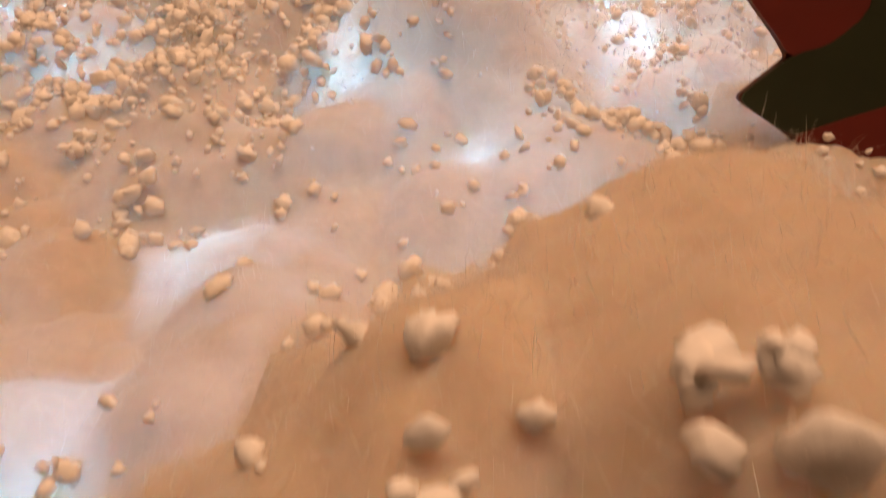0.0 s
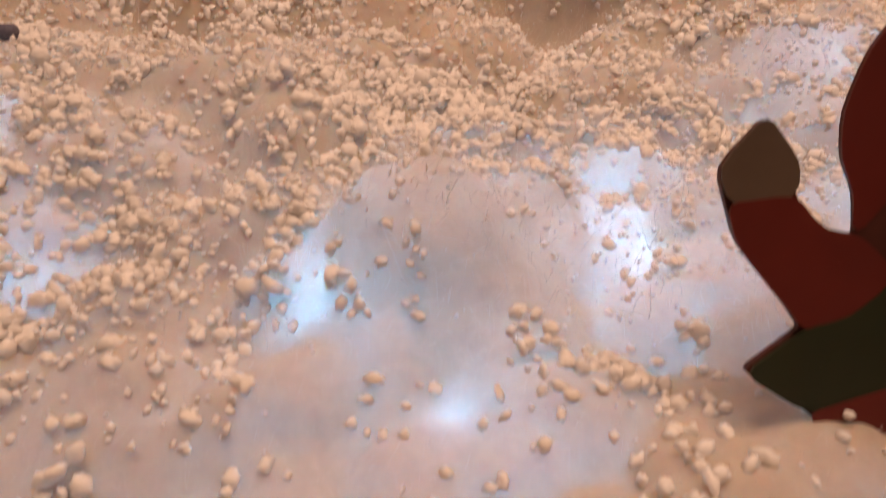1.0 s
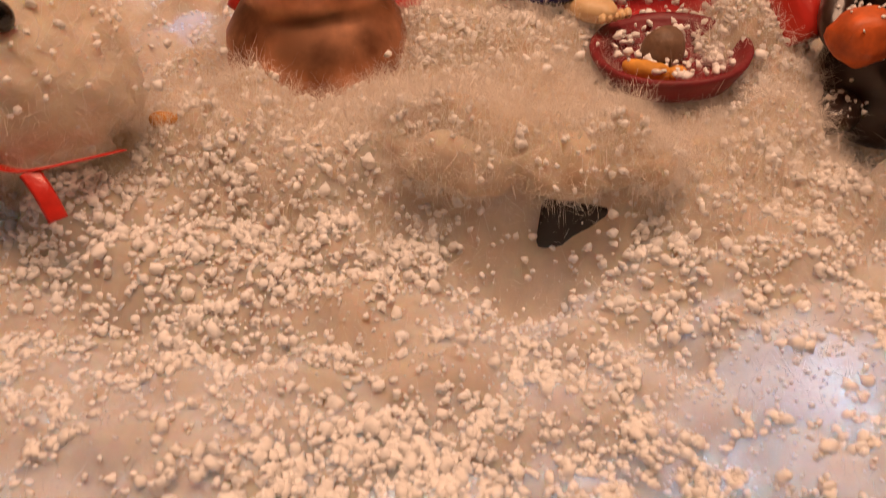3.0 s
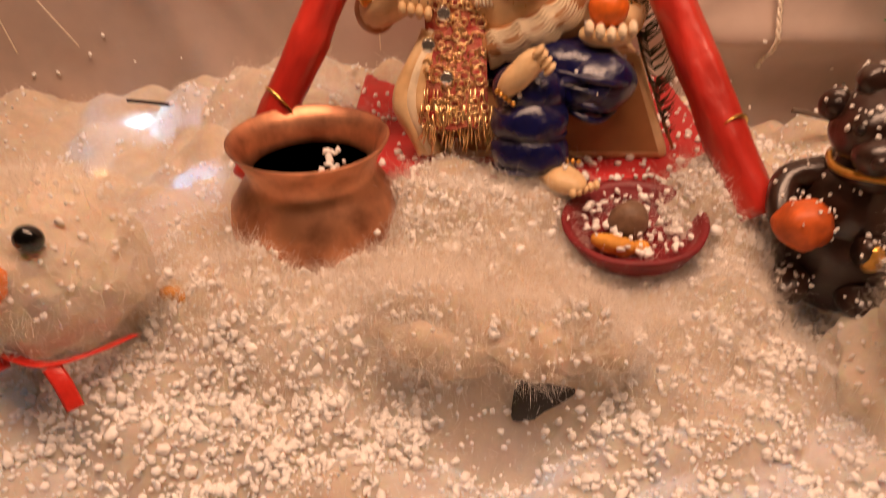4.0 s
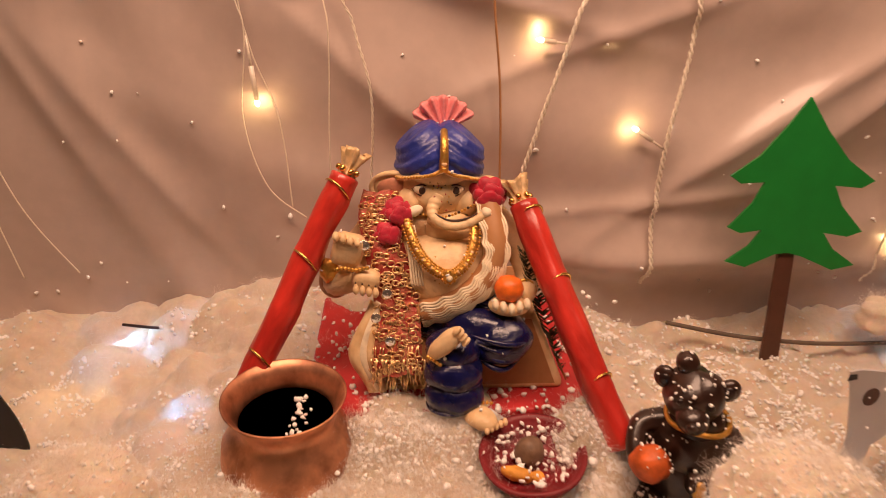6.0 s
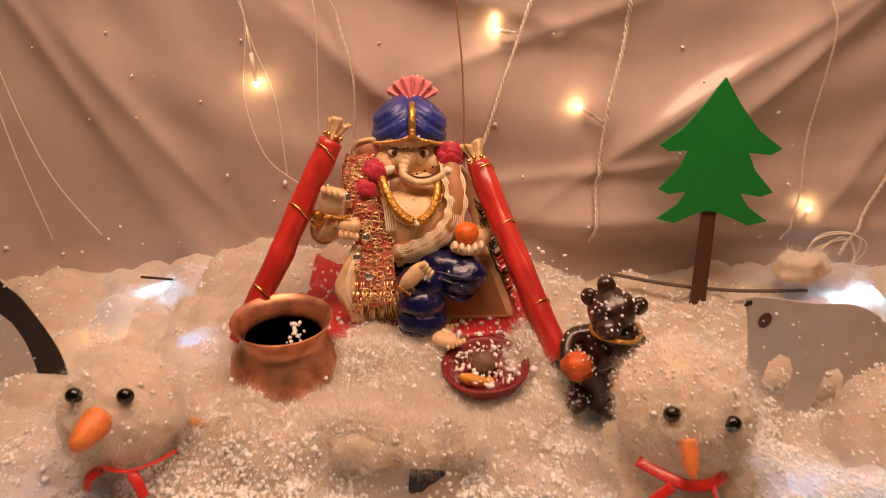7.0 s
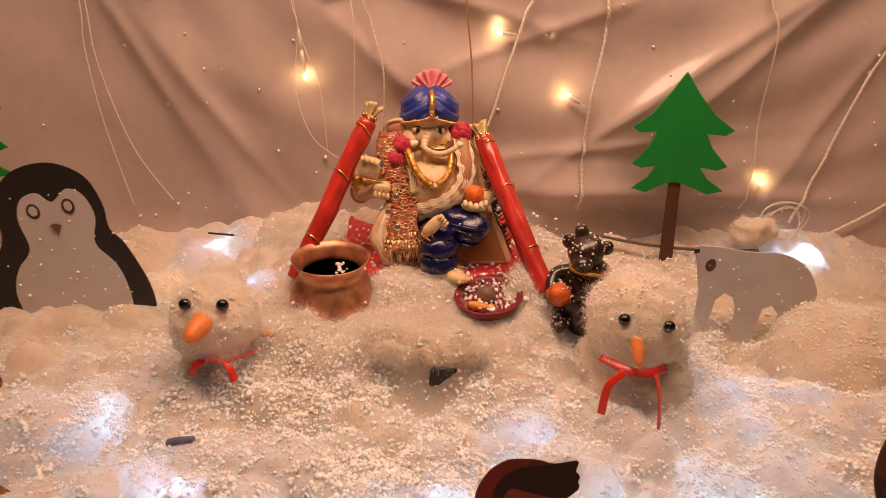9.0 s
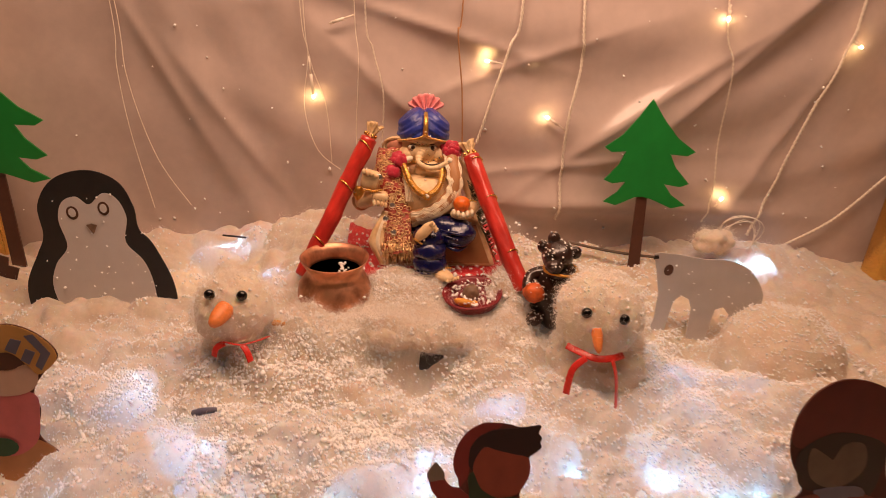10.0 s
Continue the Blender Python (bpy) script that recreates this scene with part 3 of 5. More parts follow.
    for i in range(n):
        a = radians(-70 + 140 * i / (n - 1))
        wave = math.cos(i * 2 * math.pi / 8)
        for row, y in ((front, 0.631), (back, 0.638)):
            row.append([bm.verts.new((0.0752 + r * math.sin(a), y + 0.0036 * wave * (r / 0.025) + 0.005 * (r / 0.025), 0.2435 + r * math.cos(a) * 0.98)) for r in (0.004, 0.011, 0.018, 0.0238 - 0.0008 * wave, 0.0258 - 0.0014 * wave)])
    for i in range(n - 1):
        for j in range(4):
            bm.faces.new((front[i][j], front[i + 1][j], front[i + 1][j + 1], front[i][j + 1])).material_index = K
            bm.faces.new((back[i][j + 1], back[i + 1][j + 1], back[i + 1][j], back[i][j])).material_index = K
        bm.faces.new((front[i][4], front[i + 1][4], back[i + 1][4], back[i][4])).material_index = K
    # thin trunk curled to one side, with grooves; tusks and a gold line along the mouth
    ball(bm, (0.0695, 0.5925, 0.2060), (0.0200, 0.0125, 0.0155), slot=C, seg=28)
    trunk = spline([(0.0690, 0.5860, 0.2070), (0.0660, 0.5815, 0.2015), (0.0650, 0.5765, 0.1970), (0.0685, 0.5725, 0.1935), (0.0765, 0.5700, 0.1905), (0.0855, 0.5700, 0.1905), (0.0945, 0.5710, 0.1935), (0.1035, 0.5730, 0.1985)], 9)
    tube(bm, trunk, lambda s: 0.0040 - 0.0006 * s + 0.0030 * math.exp(-(s / 0.16) ** 2) + 0.0002 * math.sin(70 * s), 16, C)
    tube(bm, [p + Vector((0, -0.0005, 0.0046)) for p in trunk[24:-6]], lambda s: 0.0009 * math.sin(math.pi * (0.1 + 0.8 * s)), 6, D)
    ball(bm, (0.1045, 0.573, 0.1995), (0.0044, 0.0044, 0.0040), slot=P, seg=12, rough=0.0008, freq=300)
    ball(bm, (0.0520, 0.578, 0.1985), (0.0068, 0.0042, 0.0040), turn=(0, -28, 0), slot=P, seg=12)
    for k in range(22):
        p = Vector((0.0490, 0.5790, 0.1960)).lerp(Vector((0.0985, 0.5770, 0.2035)), k / 21)
        if not 5 < k < 9:
            ball(bm, p + Vector((0, 0.004 * math.cos(k * 0.3) - 0.001, -0.0035 * math.sin(math.pi * k / 21))), 0.0011, slot=D if k % 3 == 0 else G, seg=6)
    # eyes and painted marks
    for x in (0.0572, 0.0822):
        ball(bm, (x, 0.5850, 0.2128), (0.0060, 0.0025, 0.0038), slot=P, seg=16)
        ball(bm, (x + 0.0004, 0.5832, 0.2126), (0.0027, 0.0013, 0.0030), slot=D, seg=12)
        tube(bm, spline([(x - 0.0072, 0.5872, 0.2126), (x, 0.5836, 0.2172), (x + 0.0072, 0.5872, 0.2126)], 5), lambda s: 0.0006 * math.sin(math.pi * (0.1 + 0.8 * s)), 5, D)
        tube(bm, spline([(x - 0.0065, 0.5870, 0.2120), (x, 0.5832, 0.2085), (x + 0.0065, 0.5868, 0.2124)], 5), 0.0005, 5, D)
    for k in range(34):
        z = rnd.uniform(0.197, 0.2265)
        x = 0.0700 + rnd.gauss(0, 0.0030 if z > 0.21 else 0.0055)
        y = 0.5800 + 6.0 * (x - 0.0700) ** 2 + (0.0012 if z > 0.214 else 0.0)
        ball(bm, (x, y, z), (rnd.uniform(0.0004, 0.0009), 0.0006, rnd.uniform(0.0004, 0.0010)), slot=rnd.choice((G, D, R)), seg=6)
    # necklace: a broad gold band set with beads, and a pendant
    line = spline([(0.0440, 0.580, 0.197), (0.0485, 0.565, 0.187), (0.0550, 0.556, 0.175), (0.0650, 0.5510, 0.1655), (0.0765, 0.5490, 0.1615), (0.0875, 0.5520, 0.1675), (0.0945, 0.560, 0.180), (0.0965, 0.574, 0.192)], 7)
    tube(bm, line, 0.0036, 8, G, flat=0.6)
    for i, p in enumerate(line):
        out = (p - Vector((0.0755, p.y, 0.186))).normalized()
        ball(bm, p + Vector((0, -0.0022, 0)), 0.0016 + 0.0006 * (i % 2), slot=C if i % 4 == 0 else G, seg=8)
        ball(bm, p + out * 0.0038 + Vector((0, -0.0006, 0)), 0.0011, slot=G, seg=6)
        ball(bm, p - out * 0.0036 + Vector((0, -0.0006, 0)), 0.0010, slot=G, seg=6)
    lump = Vector((0.0762, 0.5455, 0.1615))
    ball(bm, lump, (0.0056, 0.003, 0.0056), slot=G, seg=16)
    for k in range(9):
        ball(bm, lump + Vector((0.0050 * math.cos(k * 0.7), -0.0012, 0.0050 * math.sin(k * 0.7))), 0.0011, slot=G, seg=6)
    ball(bm, lump + Vector((0, -0.0028, 0)), 0.0024, slot=P, seg=8)
    # finely rippled scarf from the shoulder round the belly
    scarf = [(0.1060, 0.578, 0.204), (0.1100, 0.562, 0.186), (0.1110, 0.5525, 0.170), (0.1030, 0.5475, 0.154), (0.0900, 0.5440, 0.1425), (0.0730, 0.5440, 0.1335), (0.0570, 0.5480, 0.1265)]
    for k in range(10):
        u = (k - 4.5) / 4.5
        rows = [Vector(p) + Vector((0.0090 * u * (1.0, 1.0, 0.9, 0.62, 0.40, 0.25, 0.25)[i], 0.0022 * u * u, -0.0085 * u * (0.0, 0.1, 0.35, 0.7, 0.9, 1.0, 1.0)[i])) for i, p in enumerate(scarf)]
        rows = [p + Vector((0.0011 * math.sin(i * 0.85 + k * 0.22), 0, 0.0011 * math.cos(i * 0.85 + k * 0.22))) for i, p in enumerate(spline(rows, 9))]
        tube(bm, rows, 0.00105, 6, P)
    tube(bm, spline([(x, y + 0.0085, z) for x, y, z in scarf], 8), 0.0095, 10, T)
    for k in range(5):
        tube(bm, spline([(0.0450 + 0.0016 * k, 0.572, 0.190), (0.0480 + 0.0018 * k, 0.560, 0.170), (0.0500 + 0.0020 * k, 0.5530, 0.150)], 6), 0.0009, 5, P)
    # arm with raised hand: elbow, open palm above, fist below, bangle between
    tube(bm, spline([(0.032, 0.606, 0.184), (0.010, 0.598, 0.160), (-0.008, 0.580, 0.142), (0.002, 0.568, 0.148), (0.012, 0.562, 0.154)], 6), lambda s: 0.0145 - 0.005 * s, 14, C)
    ball(bm, (-0.008, 0.578, 0.141), (0.0125, 0.012, 0.0135), slot=T, seg=20)
    box(bm, (0.0040, 0.5600, 0.1765), (0.0225, 0.0150, 0.0250), turn=(0, 14, 0), bevel=0.0055, slot=C)
    for k in range(4):
        ball(bm, (-0.0035 + 0.0050 * k, 0.5535, 0.1895 - 0.0016 * k), (0.0027, 0.0045, 0.0036), slot=C, seg=10)
    box(bm, (0.0165, 0.5560, 0.1545), (0.0205, 0.0150, 0.0160), turn=(0, 12, 0), bevel=0.0055, slot=C)
    for k in range(4):
        ball(bm, (0.0095 + 0.0047 * k, 0.5485, 0.1500 - 0.0010 * k), (0.0024, 0.0034, 0.0040), slot=C, seg=10)
        ball(bm, (0.0095 + 0.0047 * k, 0.5472, 0.1560 - 0.0010 * k), 0.0007, slot=D, seg=6)
    for k in range(9):
        ball(bm, (-0.0030 + 0.0026 * k, 0.5510, 0.1650 + 0.0009 * math.sin(k)), 0.0017, slot=G, seg=8)
    ball(bm, (-0.011, 0.568, 0.155), (0.0075, 0.006, 0.0100), slot=G, rough=0.0018, freq=260)
    # arm with the sweet
    tube(bm, spline([(0.112, 0.606, 0.184), (0.134, 0.592, 0.162), (0.139, 0.570, 0.146), (0.130, 0.550, 0.139)], 6), lambda s: 0.013 - 0.005 * s, 14, C)
    ball(bm, (0.121, 0.545, 0.1375), (0.0155, 0.012, 0.0062), slot=C)
    for k in range(5):
        ball(bm, (0.1095 + 0.0058 * k, 0.5350 + 0.0012 * abs(k - 2), 0.1405 + 0.0012 * abs(k - 2)), (0.0027, 0.0050, 0.0042), turn=(20, 0, 0), slot=P, seg=10)
    ball(bm, (0.1200, 0.545, 0.1515), (0.0108, 0.0105, 0.0100), slot=O, rough=0.0008, freq=300)
    tube(bm, [(0.134 + 0.008 * math.cos(a), 0.556 + 0.003 * math.sin(a), 0.143 + 0.008 * math.sin(a)) for a in np.linspace(0, 2 * math.pi, 16)], 0.0014, 6, G)
    # folded leg and hanging leg in glossy, creased cloth
    ball(bm, (0.1150, 0.541, 0.1120), (0.0250, 0.0220, 0.0185), turn=(0, -8, 0), slot=B, seg=36, rough=0.0022, freq=70)
    tube(bm, spline([(0.080, 0.562, 0.116), (0.100, 0.545, 0.119), (0.122, 0.540, 0.114)], 8), 0.0150, 16, B)
    for k in range(4):
        tube(bm, spline([(0.092 + 0.002 * k, 0.5270 + 0.001 * k, 0.1235 - 0.0070 * k), (0.108, 0.5205, 0.1215 - 0.0072 * k), (0.124 - 0.002 * k, 0.5215, 0.1185 - 0.0070 * k), (0.135 - 0.002 * k, 0.531, 0.1160 - 0.0055 * k)], 6), lambda s: 0.0022 * math.sin(math.pi * (0.12 + 0.76 * s)), 8, B)
    ball(bm, (0.0785, 0.5260, 0.1120), (0.0200, 0.0180, 0.0160), slot=B, seg=30, rough=0.0018, freq=80)
    ball(bm, (0.0795, 0.5180, 0.0990), (0.0212, 0.0180, 0.0140), slot=B, seg=36, rough=0.0022, freq=80)
    ball(bm, (0.0800, 0.5140, 0.0830), (0.0222, 0.0190, 0.0130), slot=B, seg=36, rough=0.0022, freq=80)
    for k in range(4):
        z = 0.0770 + 0.0085 * k
        tube(bm, [(0.080 + 0.0200 * math.cos(a), 0.5150 + 0.002 * k + 0.0178 * math.sin(a), z + 0.0022 * math.cos(a + 1.1 * k)) for a in np.linspace(math.pi, 2 * math.pi, 20)], lambda s: 0.0018 * math.sin(math.pi * (0.1 + 0.8 * s)), 6, B)
    ball(bm, (0.0725, 0.5110, 0.1280), (0.0072, 0.0058, 0.0170), turn=(0, 42, 0), slot=C, seg=18, rough=0.0010, freq=150)
    for k in range(4):
        ball(bm, (0.0795 + 0.0022 * k, 0.5080, 0.1400 - 0.0030 * k), (0.0021, 0.0028, 0.0042), turn=(0, 40, 0), slot=C, seg=8)
    for k in range(5):
        ball(bm, (0.0600 + 0.0022 * k, 0.5080, 0.1190 - 0.0017 * k), 0.0014, slot=G, seg=6)
    ball(bm, (0.0970, 0.4990, 0.0735), (0.0100, 0.0160, 0.0070), turn=(0, 0, 38), slot=C)
    for k in range(5):
        ball(bm, (0.1010 + 0.0035 * k, 0.4855 + 0.0022 * k, 0.0722), (0.0021, 0.0036, 0.0026), slot=C, seg=8)
    for k in range(7):
        ball(bm, (0.0880 + 0.0030 * k, 0.5040 - 0.0010 * math.sin(k), 0.0810), 0.0014, slot=G, seg=6)
    ob = part("idol", bm, [CREAM, CREAM_PALE, BLUE, PINK, EAR_PINK, GOLD_PAINT, DARK_LINE, ORANGE, TAN, TURBAN, ROSE])
    return tagged(ob, "seated elephant-headed plaster idol with blue turban on a red board", "statue")


IDOL = idol()

# ---- stole, roses and feather on the idol ----
BROCADE = material("brocade", (0.36, 0.035, 0.028), 0.5, grain=0.25, grain_scale=240, bump=0.8, bump_scale=300, second=(0.62, 0.34, 0.18), second_scale=110, second_amount=0.55)
ZARI = material("gold_thread", (0.90, 0.64, 0.34), 0.3, metal=0.9, grain=0.3, grain_scale=300)
SEQUIN = material("sequin", (0.95, 0.93, 0.88), 0.12, metal=0.9)


def stole():
    """A brocade stole hanging from the shoulder."""
    mid = spline([(0.027, 0.594, 0.207), (0.025, 0.577, 0.193), (0.032, 0.560, 0.165), (0.038, 0.551, 0.139), (0.039, 0.534, 0.112), (0.039, 0.524, 0.090)], 6)
    stole = thing("stole", (0.035, 0.555, 0.15), "red and gold brocade stole with fringe and sequins over the idol", "cloth")
    base = Vector((0.035, 0.555, 0.15))
    bm = bmesh.new()
    rows = []
    for i, p in enumerate(mid):
        u = i / (len(mid) - 1)
        half = 0.013 + 0.006 * u
        row = []
        for j in range(11):
            s = j / 5 - 1
            bend = 0.006 * s * s + 0.0012 * math.sin(9 * s + 5 * u)
            row.append(p - base + Vector((half * s, bend, 0.0012 * math.sin(7 * u + 3 * s))))
        rows.append(row)
    top = [[bm.verts.new(v) for v in row] for row in rows]
    low = [[bm.verts.new(v + Vector((0, 0.0025, 0))) for v in row] for row in rows]
    for i in range(len(rows) - 1):
        for j in range(10):
            bm.faces.new((top[i][j], top[i + 1][j], top[i + 1][j + 1], top[i][j + 1]))
            bm.faces.new((low[i][j + 1], low[i + 1][j + 1], low[i + 1][j], low[i][j]))
        for j in (0, 10):
            bm.faces.new((top[i][j], low[i][j], low[i + 1][j], top[i + 1][j]))
    part("cloth", bm, BROCADE, stole)
    rnd = random.Random(5)
    bm = bmesh.new()
    for k in range(230):
        i, j = rnd.randrange(2, len(rows) - 1), rnd.uniform(0.3, 9.7)
        a, b = rows[i][int(j)], rows[i][int(j) + 1]
        c = a.lerp(b, j % 1) + Vector((0, -0.0008, rnd.uniform(-0.002, 0.002)))
        r = rnd.uniform(0.0018, 0.0032)
        tilt = rnd.uniform(0, 3)
        tube(bm, [c + Vector((r * math.cos(t), 0.0004 * math.sin(2 * t + tilt), r * math.sin(t) * 0.9)) for t in np.linspace(0, 2 * math.pi, 14)], 0.00058, 5)
    part("embroidery", bm, ZARI, stole, "looped gold thread embroidery")
    bm = bmesh.new()
    for k in range(95):
        x = rnd.uniform(-0.019, 0.020)
        top_z = rnd.choice((-0.040, -0.047, -0.053, -0.058))
        length = rnd.uniform(0.010, 0.019)
        y = -0.0255 - 0.003 * rnd.random() + (0.006 if top_z > -0.045 else 0.0)
        tube(bm, [(0.004 + x, y, top_z), (0.004 + x + rnd.uniform(-0.002, 0.002), y - 0.002, top_z - length * 0.5), (0.004 + x + rnd.uniform(-0.003, 0.003), y + 0.001, top_z - length)], 0.0006, 5)
    part("fringe", bm, ZARI, stole, "gold thread fringe")
    for p in ((0.016, 0.556, 0.182), (0.032, 0.546, 0.148), (0.034, 0.530, 0.118), (0.024, 0.536, 0.134)):
        bm = bmesh.new()
        lathe(bm, [(0.0004, -0.0004), (0.0036, -0.0004), (0.0038, 0.0002), (0.0032, 0.0006), (0.0004, 0.0003)], 14)
        bmesh.ops.transform(bm, matrix=Matrix.Translation(Vector(p) - base + Vector((0, -0.001, 0))) @ pose(0, 0, 0, 78, 6, 0), verts=bm.verts)
        part("sequin", bm, SEQUIN, stole, "round silver sequin")
    return stole


stole()


def rose(at, size, turn):
    bm = bmesh.new()
    ball(bm, (0, 0, 0), size * 0.62, rough=0.002, freq=90)
    rnd = random.Random(int(at[0] * 9999))
    for ring, (n, r, tip) in enumerate(((4, 0.35, 0.2), (6, 0.62, 0.45), (8, 0.88, 0.75))):
        for k in range(n):
            a = 2 * math.pi * k / n + ring * 0.6 + rnd.uniform(-0.2, 0.2)
            ball(bm, (size * r * math.cos(a) * 0.8, -size * (0.75 - 0.32 * ring), size * r * math.sin(a) * 0.8), (size * 0.42, size * 0.14, size * 0.36),
                 turn=(math.degrees(-math.sin(a)) * tip, 0, math.degrees(math.cos(a)) * tip), seg=12, rough=0.0012, freq=160)
    bmesh.ops.transform(bm, matrix=pose(*at, *turn), verts=bm.verts)
    return tagged(part("rose", bm, ROSE), "dark pink cloth rose tucked beside the idol's ear", "flower", "roses on the idol")


rose((0.107, 0.590, 0.207), 0.0150, (10, 0, 0))
rose((0.040, 0.582, 0.195), 0.0130, (-10, -20, 20))
rose((0.032, 0.575, 0.182), 0.0125, (-20, -30, 20))

FEATHER = material("dark_green_leaf", (0.035, 0.045, 0.018), 0.6, grain=0.3, grain_scale=300, bump=0.3, bump_scale=400)
leaf = thing("feather", (0.150, 0.560, 0.115), "slim dark green feather leaning between idol and red tube", "feather")
bm = bmesh.new()
tube(bm, [(-0.019, 0.004, 0.059), (-0.003, 0, 0.006), (0.021, -0.014, -0.046)], 0.0009, 6)
part("quill", bm, TAN, leaf)
bm = bmesh.new()
rnd = random.Random(3)
for k in range(130):
    u = rnd.random()
    p = Vector((-0.019, 0.004, 0.059)).lerp(Vector((0.018, -0.012, -0.040)), u)
    side = rnd.choice((-1, 1))
    reach = 0.011 * math.sin(math.pi * min(1, 0.12 + u * 0.8)) * rnd.uniform(0.6, 1.1)
    tube(bm, [p, p + Vector((side * reach * 0.6, rnd.uniform(-0.002, 0.002), reach * 0.5)), p + Vector((side * reach, rnd.uniform(-0.003, 0.003), reach * 1.3))], lambda s: 0.0006 * (1 - 0.8 * s), 4)
part("vane", bm, FEATHER, leaf)

# ---- mouse figurine ----


def mouse_figure(at):
    bm = bmesh.new()
    ball(bm, (0.006, 0.006, 0.022), (0.034, 0.029, 0.036), rough=0.002, freq=60, seg=28)
    ball(bm, (0.006, 0.004, 0.045), (0.029, 0.024, 0.030), rough=0.002, freq=60, seg=28)
    ball(bm, (0.004, 0.002, 0.068), (0.019, 0.018, 0.013), seg=24)
    tube(bm, [(0.005 + 0.0195 * math.cos(a), 0.001 + 0.0185 * math.sin(a), 0.070 + 0.001 * math.sin(3 * a)) for a in np.linspace(0, 2 * math.pi, 30)], 0.0019, 7, 2)
    ball(bm, (0.000, 0.000, 0.088), (0.0195, 0.0190, 0.0185), seg=32, rough=0.003, freq=70)
    ball(bm, (0.000, -0.018, 0.082), (0.010, 0.012, 0.009))
    ball(bm, (0.000, -0.029, 0.083), 0.0035, seg=10)
    for side in (-1, 1):
        ball(bm, (side * 0.0195, 0.003, 0.094), (0.0072, 0.005, 0.0080), turn=(0, 0, side * 20))
        ball(bm, (side * 0.0192, 0.0005, 0.094), (0.0046, 0.004, 0.0052), turn=(0, 0, side * 20), slot=1)
        ball(bm, (side * 0.009, -0.0175, 0.092), 0.0024, slot=1, seg=10)
        ball(bm, (side * 0.015, -0.020, 0.010), (0.010, 0.018, 0.009), turn=(0, 0, side * 12))
    ball(bm, (-0.008, 0.004, 0.1065), (0.0075, 0.008, 0.0080), rough=0.001, freq=150)
    tube(bm, spline([(0.024, 0.004, 0.058), (0.037, -0.004, 0.042), (0.024, -0.020, 0.038), (0.006, -0.028, 0.040)], 6), lambda s: 0.0095 - 0.003 * s, 12)
    tube(bm, spline([(-0.014, 0.004, 0.060), (-0.028, -0.002, 0.056), (-0.029, -0.016, 0.046), (-0.022, -0.024, 0.040)], 6), lambda s: 0.0085 - 0.003 * s, 12)
    ball(bm, (-0.019, -0.026, 0.046), (0.0130, 0.0120, 0.0125), slot=3, rough=0.002, freq=130)
    ball(bm, (0.012, -0.030, 0.038), (0.005, 0.004, 0.007), slot=2)
    bmesh.ops.transform(bm, matrix=pose(*at, 0, 0, -24), verts=bm.verts)
    return tagged(part("mouse_figurine", bm, [DARK_BROWN, material("dark_ear", (0.015, 0.007, 0.006), 0.3), GOLD_PAINT, material("dull_orange_paint", (0.58, 0.11, 0.02), 0.5, grain=0.3, grain_scale=120, bump=0.4, bump_scale=200, second=(0.20, 0.03, 0.012), second_scale=70)]), "dark brown mouse figurine holding an orange sweet in snow", "figurine")


MOUSE = mouse_figure((0.228, 0.458, 0.035))

# ---- snowmen ----


def fluffy(bm, at, radii, seg=72, rough=0.1):
    """A lumpy ball of cotton wool."""
    made = ball(bm, (0, 0, 0), (1, 1, 1), seg=seg)
    for v in made:
        d = v.co.normalized()
        k = 1 + rough * (noise.fractal(d * 2.2 + Vector(at) * 40, 1.0, 2.0, 5) * 0.9) + 0.25 * rough * noise.noise(d * 14)
        v.co = Vector(at) + Vector((d.x * radii[0], d.y * radii[1], d.z * radii[2])) * k


FUZZY = []


def ribbon(bm, points, width, steps=6):
    """A flat band with thickness along points."""
    tube(bm, spline(points, steps), width * 0.85, 8, flat=0.16)


def snowman(base, head, head_r, body, body_r, eyes, nose, tip, nose_r, band, tails, label):
    man = thing("snowman", base, label, "snowman", "snowmen")
    o = Vector(base)
    bm = bmesh.new()
    fluffy(bm, Vector(body) - o, body_r, rough=0.16)
    part("body", bm, PUFF_COTTON, man)
    FUZZY.append((man.children[-1], 9000))
    bm = bmesh.new()
    fluffy(bm, Vector(head) - o, head_r, rough=0.11)
    part("head", bm, PUFF_COTTON, man)
    FUZZY.append((man.children[-1], 9000))
    for e in eyes:
        bm = bmesh.new()
        ball(bm, Vector(e) - o, (0.0058, 0.0052, 0.0058), seg=18)
        part("eye", bm, EYE_BLACK, man, "round black bead eye")
    bm = bmesh.new()
    a, b = Vector(nose) - o, Vector(tip) - o
    tube(bm, [a.lerp(b, k / 10) for k in range(11)], lambda s: nose_r * (math.sqrt(max(0.0, 1 - s * s)) * 0.9 + 0.08), 16)
    part("nose", bm, CARROT, man, "orange carrot-shaped nose")
    bm = bmesh.new()
    ribbon(bm, [Vector(p) - o for p in band], 0.0045)
    part("scarf_band", bm, RED_RIBBON, man, "red satin ribbon round the neck")
    for t in tails:
        bm = bmesh.new()
        ribbon(bm, [Vector(p) - o for p in t], 0.0042)
        part("scarf_tail", bm, RED_RIBBON, man, "loose end of the red ribbon")
    return man


